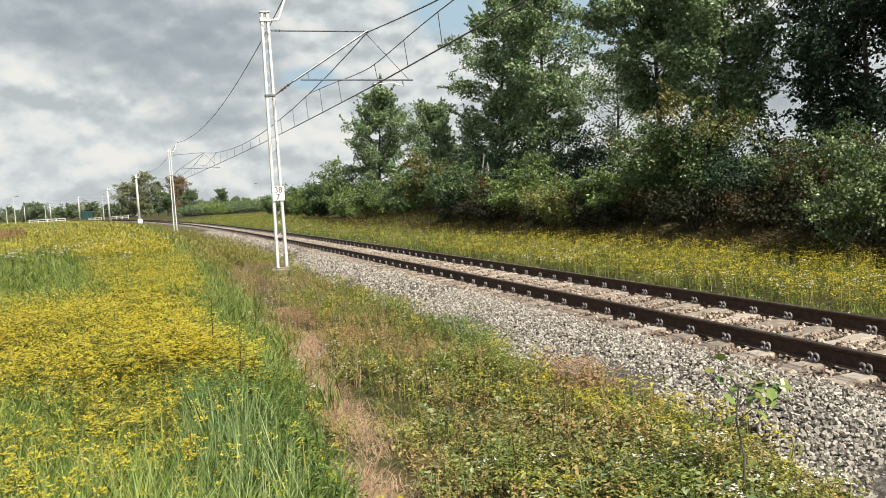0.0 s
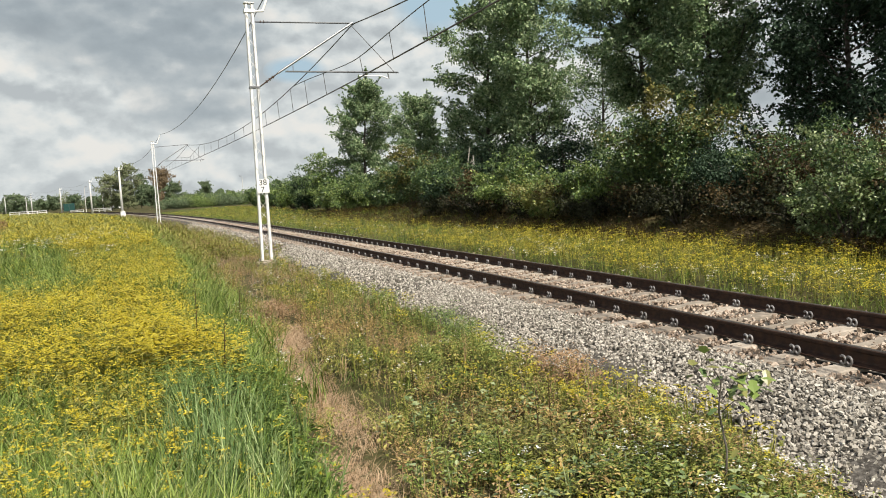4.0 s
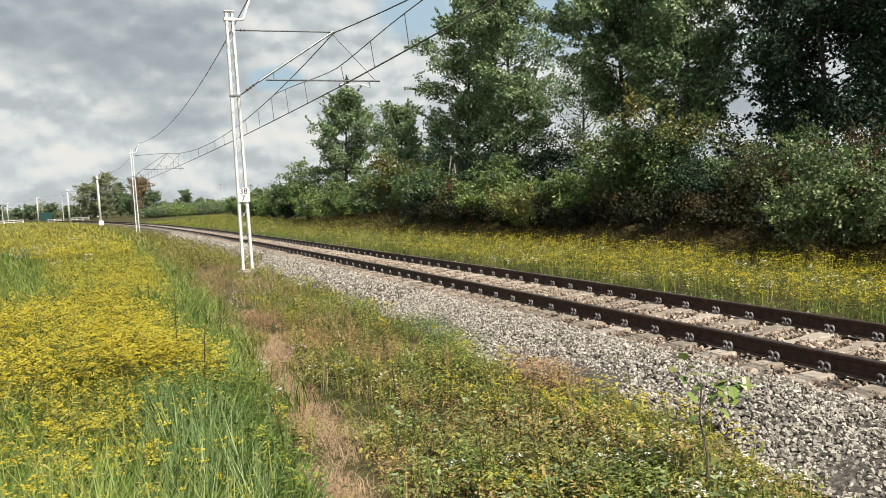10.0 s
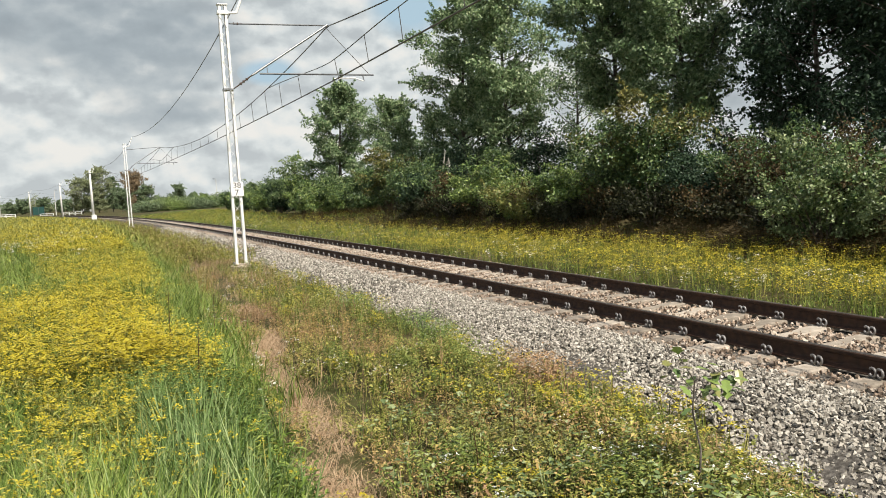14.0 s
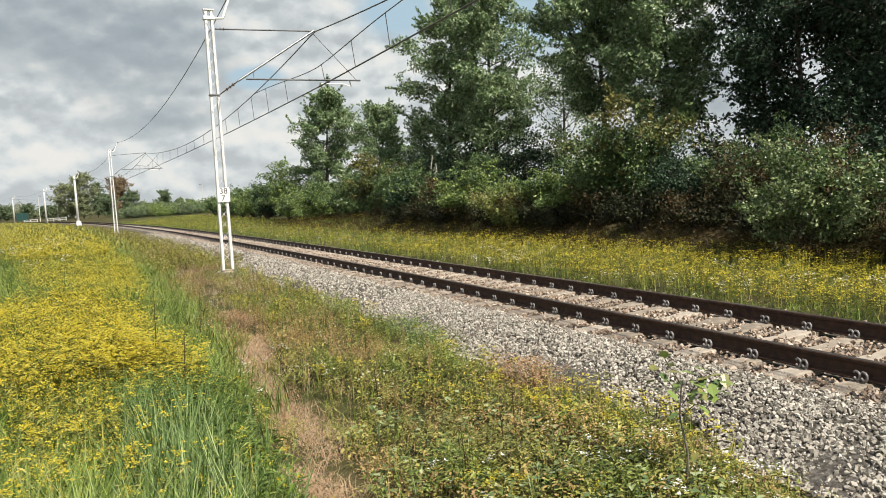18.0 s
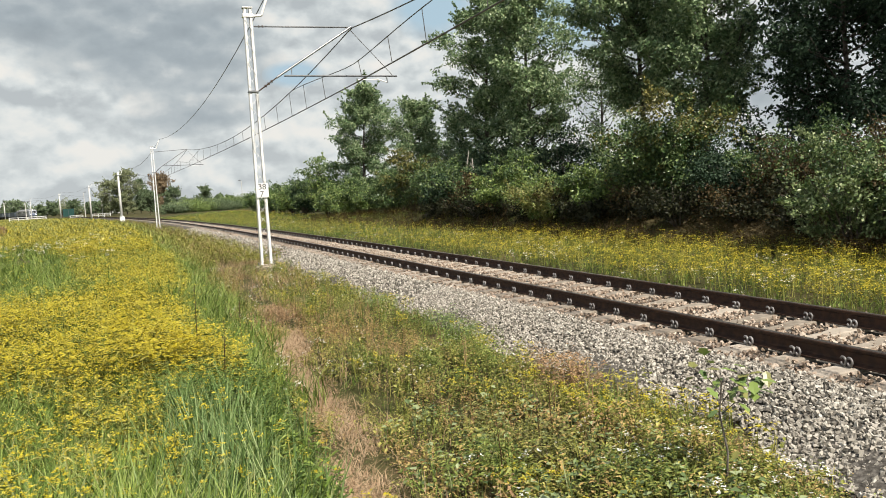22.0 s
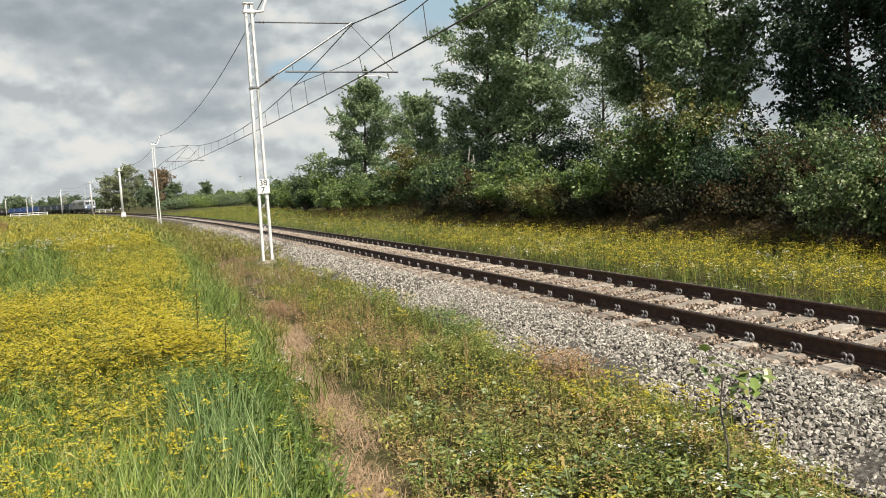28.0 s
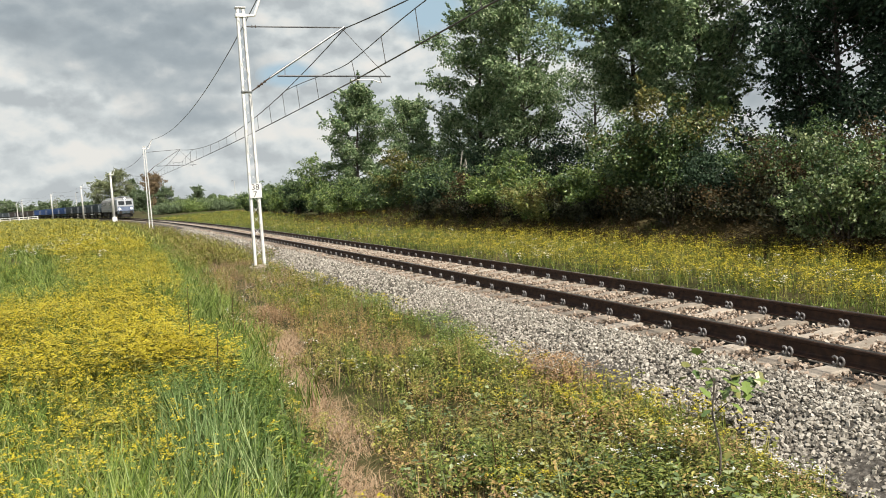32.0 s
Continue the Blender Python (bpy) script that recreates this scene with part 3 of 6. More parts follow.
def clip_mesh():
    """A sprung rail clip: two upright curls of round bar on a pad, open side toward +x."""
    pieces = []
    for dy in (-0.034, 0.034):
        a = np.radians(np.linspace(40, 330, 9))
        path = np.stack([0.012 * np.cos(a), dy + 0.039 * np.cos(a), 0.006 + 0.039 * np.sin(a)], -1)
        pieces.append(tube_np(path, np.full(9, 0.0125), 5))
    pieces.append(tube_np([(0.03, -0.034, -0.03), (0.03, 0.034, -0.03)], [0.012, 0.012], 4))
    v, t = merge(pieces)
    me = bpy.data.meshes.new("rail_clip")
    me.from_pydata([tuple(p) for p in v], [], [tuple(int(k) for k in f) for f in t])
    me.polygons.foreach_set("use_smooth", np.ones(len(me.polygons), dtype=bool))
    me.materials.append(M["clip"])
    return me


def build_track():
    track = empty("railway_track", Matrix(), "single railway track of rusty rails on concrete sleepers", "railway track", kind="structure")
    for lat in (RAIL_NEAR, RAIL_FAR):
        build_rail(lat, track)
    sl, cl = sleeper_mesh(), clip_mesh()
    seats = (RAIL_NEAR - MID, RAIL_FAR - MID)
    rng = random.Random(4)
    for i in range(-8, 268):
        ob = shared("sleeper", sl, track, track_pose(i * 0.6 + rng.uniform(-0.01, 0.01), MID, rng.uniform(-0.006, 0.004), rng.uniform(-0.5, 0.5)))
        if i < 66:
            for seat in seats:
                for side in (-1, 1):
                    shared("rail_clip", cl, ob, pose(seat + side * 0.088, 0, 0.0, 0, 0, 0 if side < 0 else 180))
    # the run beyond: clips and sleepers joined
    v0 = np.array([c.co for c in cl.vertices])
    t0 = np.array([p.vertices for p in cl.polygons])
    pieces = []
    for i in range(66, 170):
        for seat in seats:
            m = np.array(track_pose(i * 0.6, MID + seat - 0.088))
            pieces.append((v0 @ m[:3, :3].T + m[:3, 3], t0))
    ob = tri_mesh("rail_clip_run", *merge(pieces), [M["clip"]], track)
    tagged(ob, kind="stuff")


# ---------------------------------------------------------------- overhead line
MASTS = [(18.67, "lattice"), (71.5, "lattice"), (125.0, "pole"), (186.0, "pole"), (255.0, "pole"), (324.0, "pole"), (386.0, "pole"), (446.0, "pole")]
MAST_LAT = -2.33
CONTACT_Z, TIE_Z, DIAG_Z, ARM_Z = 5.30, 6.90, 5.00, 5.47


def lattice_mast(s, sign):
    """Two channel legs laced by flat bars; x of its space runs across the track."""
    base = float(ground_z(*on_track_np(s, MAST_LAT)))
    mast = empty("catenary_mast", track_pose(s, MAST_LAT, 0), "white steel lattice mast of the overhead line" + (", with number plate" if sign else ""), "catenary mast", "catenary masts")
    H, foot = 7.42, -0.14

    def half(z):
        return 0.165 - 0.05 * (z - foot) / (H - foot)

    for side in (-1, 1):
        bm = bmesh.new()
        for dy in (-0.075, 0.075):
            for (x0, x1, y0, y1) in ((0, -0.065, dy - 0.006, dy + 0.006),):
                vs = []
                for z in (foot, H):
                    h = half(z)
                    for (ex, ey) in ((h, y0), (h + x1, y0), (h + x1, y1), (h, y1)):
                        vs.append(bm.verts.new((side * ex, ey, z)))
                for k in range(4):
                    bm.faces.new((vs[k], vs[(k + 1) % 4], vs[4 + (k + 1) % 4], vs[4 + k]))
                bm.faces.new(vs[0:4])
                bm.faces.new(vs[4:8])
        vs = []
        for z in (foot, H):
            h = half(z)
            for (ex, ey) in ((h + 0.004, -0.081), (h - 0.008, -0.081), (h - 0.008, 0.081), (h + 0.004, 0.081)):
                vs.append(bm.verts.new((side * ex, ey, z)))
        for k in range(4):
            bm.faces.new((vs[k], vs[(k + 1) % 4], vs[4 + (k + 1) % 4], vs[4 + k]))
        bm.faces.new(vs[0:4])
        bm.faces.new(vs[4:8])
        part("leg", bm, M["white"], mast)
    n = 22
    for face in (-0.088, 0.088):
        for k in range(n):
            z0, z1 = foot + 0.25 + k * (H - foot - 0.6) / n, foot + 0.25 + (k + 1) * (H - foot - 0.6) / n
            side = 1 if (k % 2 == 0) == (face > 0) else -1
            a, b = Vector((side * (half(z0) - 0.02), face, z0)), Vector((-side * (half(z1) - 0.02), face, z1))
            d = b - a
            turn = d.to_track_quat("Z", "Y").to_matrix().to_4x4()
            part("lacing_bar", box(0.032, 0.008, d.length, (a + b) / 2, turn=turn), M["white"], mast)
    part("cap_plate", box(0.30, 0.22, 0.03, (0, 0, H + 0.01), 0.004), M["white"], mast)
    part("head_band", box(0.31, 0.2, 0.10, (0, 0, H - 0.22), 0.006), M["white"], mast)
    part("base_plate", box(0.46, 0.30, 0.04, (0, 0, foot), 0.008), M["concrete"], mast)
    part("foundation", box(0.62, 0.5, foot - base + 0.45, (0, 0, (foot + base - 0.45) / 2 - 0.02), 0.02), M["concrete"], mast, "weathered concrete block")
    for x in (-0.21, 0.21):
        for y in (-0.13, 0.13):
            part("anchor_bolt", rod((x, y, foot + 0.0), (x, y, foot + 0.08), 0.018, 6), M["galva"], mast)
    if sign:
        plate = part("number_plate", box(0.36, 0.012, 0.42, (0.02, -0.115, 2.09), 0.004), M["white"], mast, "white plate with black numbers")
        for text, z, x in (("38", 2.12, 0.02), ("7", 1.91, 0.0)):
            cu = bpy.data.curves.new("number", "FONT")
            cu.body, cu.size, cu.align_x, cu.extrude = text, 0.24, "CENTER", 0.002
            tmp = new("number", cu)
            me = bpy.data.meshes.new_from_object(tmp.evaluated_get(bpy.context.evaluated_depsgraph_get()))
            bpy.data.objects.remove(tmp)
            ob = finish("number", me, [M["black"]], plate)
            ob.matrix_basis = pose(x, -0.124, z, 90, 0, 0)
    return mast


def pole_mast(s, k):
    base = float(ground_z(*on_track_np(s, MAST_LAT)))
    mast = empty("catenary_mast", track_pose(s, MAST_LAT, 0), "tapered pale concrete mast carrying the overhead line", "catenary mast", "catenary masts")
    part("shaft", rod((0, 0, base - 0.2), (0, 0, 7.55), 0.21, 14, r2=0.13), M["pole"], mast, smooth=True)
    part("collar", rod((0, 0, 7.0), (0, 0, 7.12), 0.19, 14), M["galva"], mast)
    part("footing", box(0.55, 0.55, 0.5, (0, 0, base - 0.05), 0.04, taper=0.85), M["concrete"], mast, "weathered concrete footing")
    if k == 2:
        part("relay_box", box(0.7, 0.5, 0.9, (0.05, -0.2, base + 0.5), 0.04), M["white"], mast, "white steel box at the mast's foot")
    return mast


def cantilever(mast, far):
    """Tie rod, raking tube, level tube and steady arm; x across the track from the mast."""
    zc = 0.12 if far else 0.0
    def bar(name, a, b, r, mat, label=""):
        part(name, rod(a, b, r, 8), mat, mast, label, smooth=False)
    bar("tie_rod", (0.18, 0, TIE_Z), (3.05, 0, TIE_Z + 0.05 + zc), 0.022, M["tube_dark"])
    bar("raking_tube", (0.72, 0, 5.42 + zc), (3.12, 0, TIE_Z + 0.07 + zc), 0.034, M["galva"])
    bar("level_tube", (0.95, 0, ARM_Z + zc), (4.52, 0, ARM_Z + zc), 0.026, M["tube_dark"])
    bar("hanger_rod", (1.18, 0, ARM_Z + zc), (1.18, 0, 5.75 + zc), 0.012, M["galva"])
    bar("brace_wire", (3.08, 0, TIE_Z - 0.03 + zc), (4.38, 0, ARM_Z + 0.02 + zc), 0.010, M["wire"])
    bar("drop_bracket", (4.16, 0, ARM_Z + zc), (4.20, 0, ARM_Z - 0.2 + zc), 0.02, M["galva"])
    part("steady_arm", rod((4.18, 0, ARM_Z - 0.19 + zc), (3.9, 0, ARM_Z - 0.10 + zc), 0.018, 6, rod((3.9, 0, ARM_Z - 0.10 + zc), (3.22, 0, ARM_Z - 0.12 + zc), 0.016, 6)), M["white"], mast, "pale curved registration arm")
    for a, b, k in (((0.16, 0, 5.02), (0.72, 0, 5.42 + zc), 3), ((0.16, 0, TIE_Z), (0.55, 0, TIE_Z + 0.01), 2)):
        a, b = Vector(a), Vector(b)
        bm = rod(a, b, 0.018, 6)
        for i in range(k):
            c = a.lerp(b, 0.35 + 0.5 * i / k)
            e = a.lerp(b, 0.35 + 0.5 * i / k + 0.05)
            rod(c, e, 0.042, 10, bm)
        part("insulator", bm, M["insulator"], mast)
    part("mast_clamp", box(0.30, 0.24, 0.05, (0, 0, 5.0), 0.005), M["galva"], mast)
    part("earth_wire_horn", rod((0.1, 0, 7.2), (0.40, 0, 7.22), 0.035, 8, rod((0.40, 0, 7.22), (0.72, 0, 8.05), 0.038, 8)), M["white"], mast, "white bracket tilted to the track")


def swept_wire(name, pts, r, parent, mat="wire", sides=5):
    v, t = tube_np(pts, np.full(len(pts), r), sides)
    return tri_mesh(name, v, t, [M[mat]], parent, smooth=True)


def build_overhead():
    for k, (s, kind) in enumerate(MASTS):
        m = lattice_mast(s, k == 0) if kind == "lattice" else pole_mast(s, k)
        cantilever(m, k > 0)
    line = empty("overhead_line", Matrix(), "overhead contact line of dark copper wires with droppers", "overhead line")
    stops = [-40.0] + [m[0] for m in MASTS]

    def messenger(s):
        for a, b in zip(stops, stops[1:]):
            if a <= s <= b:
                f = (s - a) / (b - a)
                return 6.93 - 4 * (1.5 if b < 20 else 1.1) * f * (1 - f) + 0.1 * min(1, max(0, (s - 19) / 40))
        return 6.9

    def stagger(s):
        return MID + float(np.interp(s, stops, [-0.12 if k % 2 == 0 else 0.06 for k in range(len(stops))]))

    def contact(s):
        return CONTACT_Z + (0.12 * min(1, max(0, (s - 18) / 40)))

    def stitch(s, sm):
        e = (abs(s - sm) / 9.0) ** 1.6
        return 5.85 * (1 - e) + messenger(s) * e

    ss = [s * 0.5 for s in range(-70, 880)]
    swept_wire("contact_wire", [on_track(s, stagger(s), contact(s)) for s in ss], 0.021, line)
    swept_wire("messenger_wire", [on_track(s, MID - 0.05, messenger(s)) for s in ss], 0.018, line)
    for sm in stops[1:4]:
        pts = []
        for i in range(-9, 10):
            s = sm + i
            pts.append(on_track(s, MID - 0.03, stitch(s, sm)))
        swept_wire("stitch_wire", pts, 0.014, line)
    for sm in stops[:4]:
        for d in (-25, -21, -17, -13, -9.3, -5.9, -3.3, -0.45, 4.1, 7.1, 9.8, 12.8, 16, 19.5, 23, 26.5):
            s = sm + d + (2 if sm > 60 else 0)
            if s < -34:
                continue
            top = messenger(s) if abs(s - sm) > 9 or sm < 0 else stitch(s, sm)
            swept_wire("dropper", [on_track(s, MID - 0.03, top), on_track(s, stagger(s), contact(s))], 0.010, line, sides=4)
    # the earth wire over the mast horns
    earth = empty("earth_wire", Matrix(), "slack dark wire strung over the mast horns", "wire")
    pts = []
    for a, b in zip(stops, stops[1:]):
        for i in range(14):
            f = i / 14
            pts.append(on_track(a + (b - a) * f, MAST_LAT + 0.72, 8.05 - 4 * 0.9 * f * (1 - f)))
    swept_wire("strand", pts, 0.016, earth)


# ---------------------------------------------------------------- trees and shrubs
def leaf_cards(rng, centres, size, facing, loose=0.7):
    """Folded leaves: four corners, two triangles, turned loosely towards facing."""
    n = len(centres)
    base = np.array([(0, -0.5, 0), (0.34, 0, 0.12), (0, 0.55, 0), (-0.34, 0, 0.12)])
    sc = size * rng.uniform(0.6, 1.3, n)
    up = facing / np.maximum(1e-6, np.linalg.norm(facing, axis=1))[:, None] + rng.normal(0, loose, (n, 3))
    up /= np.linalg.norm(up, axis=1)[:, None]
    side = np.cross(up, rng.normal(0, 1, (n, 3)))
    side /= np.linalg.norm(side, axis=1)[:, None]
    T = np.stack([side, np.cross(up, side), up], -1)
    v = np.einsum("nij,kj->nki", T, base) * sc[:, None, None] + centres[:, None]
    t = np.array([(0, 1, 2), (0, 2, 3)])[None] + 4 * np.arange(n)[:, None, None]
    return v.reshape(-1, 3), t.reshape(-1, 3)


def bough_leaves(rng, centres, radii, outward, leaves, shoots):
    """Leaf places and facings on the outside of leafy boughs, a share of them strung along shoots that stick out."""
    w = radii ** 2 * rng.uniform(0.25, 1.6, len(radii))
    pick = rng.choice(len(centres), leaves, p=w / w.sum())
    u = rng.normal(0, 1, (leaves, 3)) + np.array([0, 0, 0.35])
    u /= np.linalg.norm(u, axis=1)[:, None]
    r = radii[pick] * (0.30 + 0.75 * np.sqrt(rng.random(leaves)))
    pos = centres[pick] + u * r[:, None] * np.array([1.0, 1.0, 0.7])
    facing = u + np.array([0, 0, 0.45])
    aim = outward + rng.normal(0, 0.55, outward.shape)
    aim /= np.linalg.norm(aim, axis=1)[:, None]
    on = rng.random(leaves) < shoots
    k = pick[on]
    along = rng.uniform(0.6, 1.85, on.sum()) * radii[k]
    pos[on] = centres[k] + aim[k] * along[:, None] + rng.normal(0, 0.05, (on.sum(), 3))
    facing[on] = rng.normal(0, 0.6, (on.sum(), 3)) + np.array([0, 0, 0.6])
    return pos, facing, pick


def tree(name, s, lat, height, spread, leaf, leaves, seed, label, leaf_size=0.13, clear=0.18, at=None, group="trees along the railway", radius=None, full=0.5, bough=1.0):
    """A trunk with limbs, and a crown of leafy boughs hung on the limbs; full: where up the crown it is widest."""
    rng = np.random.default_rng(seed)
    x, y = at if at else on_track_np(s, lat)
    z0 = float(ground_z(np.float64(x), np.float64(y)))
    thing = empty(name, pose(float(x), float(y), z0 - 0.05), label, "tree", group)
    r0 = radius or 0.010 * height + 0.03
    k = 9
    h = np.linspace(0, height * 0.96, k)
    wob = np.cumsum(rng.normal(0, 0.010 * height, (k, 2)), 0) * np.linspace(0, 1, k)[:, None]
    trunk = np.stack([wob[:, 0], wob[:, 1], h], -1)
    wood = [tube_np(trunk, r0 * (1 - 0.93 * h / (height * 0.97)), 8)]
    centres, radii, outward = [], [], []
    limbs = int(14 + height * 2.2)
    for i in range(limbs):
        g = (i + rng.random()) / limbs
        f = clear + (0.97 - clear) * g
        start = np.array([np.interp(f * height * 0.9, h, trunk[:, c]) for c in range(3)])
        az = 2.4 * i + rng.uniform(-0.5, 0.5)
        shape = np.interp(g, [0, full * 0.5, full, 0.5 + 0.5 * full, 1.0], [0.62, 0.95, 1.0, 0.82, 0.3])
        reach = spread * shape * rng.uniform(0.6, 1.1)
        rise = rng.uniform(0.25, 0.8) * reach
        end = start + np.array([math.cos(az) * reach, math.sin(az) * reach, rise])
        end[2] = min(end[2], height * 0.99)
        mid = (start + end) / 2 + np.array([0, 0, -0.08 * reach]) + rng.normal(0, 0.05 * reach, 3)
        rr = r0 * (1 - 0.9 * f) * 0.5
        wood.append(tube_np([start, mid, end], [rr, rr * 0.6, rr * 0.15 + 0.004], 5))
        for q in range(4):
            e = (0.42, 0.66, 0.86, 1.0)[q]
            c = start + (end - start) * e + rng.normal(0, 0.10 * reach + 0.06, 3)
            centres.append(c)
            radii.append(bough * (0.20 * spread + 0.20) * rng.uniform(0.5, 1.4) * (1.1 - 0.35 * e))
            outward.append((math.cos(az), math.sin(az), 0.8))
            if q != 1:
                wood.append(tube_np([start + (end - start) * e * 0.8, c], [rr * 0.3 + 0.004, 0.004], 4))
    v, t = merge(wood)
    tri_mesh("trunk", v, t, [M["bark"]], thing, smooth=True)
    pos, facing, _ = bough_leaves(rng, np.array(centres), np.array(radii), np.array(outward), leaves, 0.14)
    ok = pos[:, 2] > 0.25
    v, t = leaf_cards(rng, pos[ok], leaf_size, facing[ok])
    tri_mesh("crown", v, t, [M[leaf]], thing)
    return thing


def shrub(s, lat, height, spread, leaf, leaves, seed, label, leaf_size=0.10, at=None, second=None, skirt=0.04, shoots=0.16, share=0.35):
    """A bush: stems from one stool, leaves in uneven boughs over them; second: leaves of another colour, mostly on the crown's top."""
    rng = np.random.default_rng(seed)
    x, y = at if at else on_track_np(s, lat)
    z0 = float(ground_z(np.float64(x), np.float64(y)))
    thing = empty("bush", pose(float(x), float(y), z0 - 0.05), label, "bush", "bushes along the railway")
    wood, centres, radii, outward = [], [], [], []
    stems = int(16 + 7 * spread)
    for i in range(stems):
        az, tip = 2.4 * i + rng.uniform(-0.4, 0.4), rng.uniform(0.1, 1.0) ** 0.6
        lean = tip * spread
        top = height * math.sqrt(max(0.06, 1 - 0.82 * tip * tip)) * rng.uniform(0.66, 1.0)
        end = np.array([math.cos(az) * lean, math.sin(az) * lean, top])
        a = np.array([math.cos(az) * 0.15, math.sin(az) * 0.15, 0.0])
        mid = a + (end - a) * 0.5 + np.array([0, 0, 0.12 * height])
        wood.append(tube_np([a, mid, end], [0.03, 0.018, 0.005], 5))
        for q in range(5):
            e = 0.30 + 0.70 * q / 4
            c = (1 - e) ** 2 * a + 2 * e * (1 - e) * mid + e * e * end
            centres.append(c + rng.normal(0, 0.07 * spread + 0.05, 3))
            radii.append((0.13 * spread + 0.14) * rng.uniform(0.5, 1.4))
            outward.append((math.cos(az), math.sin(az), 0.5))
    v, t = merge(wood)
    tri_mesh("stool", v, t, [M["bark"]], thing, smooth=True)
    centres = np.array(centres)
    pos, facing, pick = bough_leaves(rng, centres, np.array(radii), np.array(outward), leaves, shoots)
    ok = pos[:, 2] > skirt + 0.5 * skirt * np.sin(pos[:, 0] * 2.3 + seed)
    pos, facing, pick = pos[ok], facing[ok], pick[ok]
    v, t = leaf_cards(rng, pos, leaf_size, facing)
    mats, slots = [M[leaf]], None
    if second:
        mats = [M[leaf], M[second]]
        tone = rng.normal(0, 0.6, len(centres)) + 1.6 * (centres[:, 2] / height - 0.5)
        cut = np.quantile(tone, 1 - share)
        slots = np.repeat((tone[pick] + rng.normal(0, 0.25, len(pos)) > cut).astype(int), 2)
    tri_mesh("foliage", v, t, mats, thing, slots)


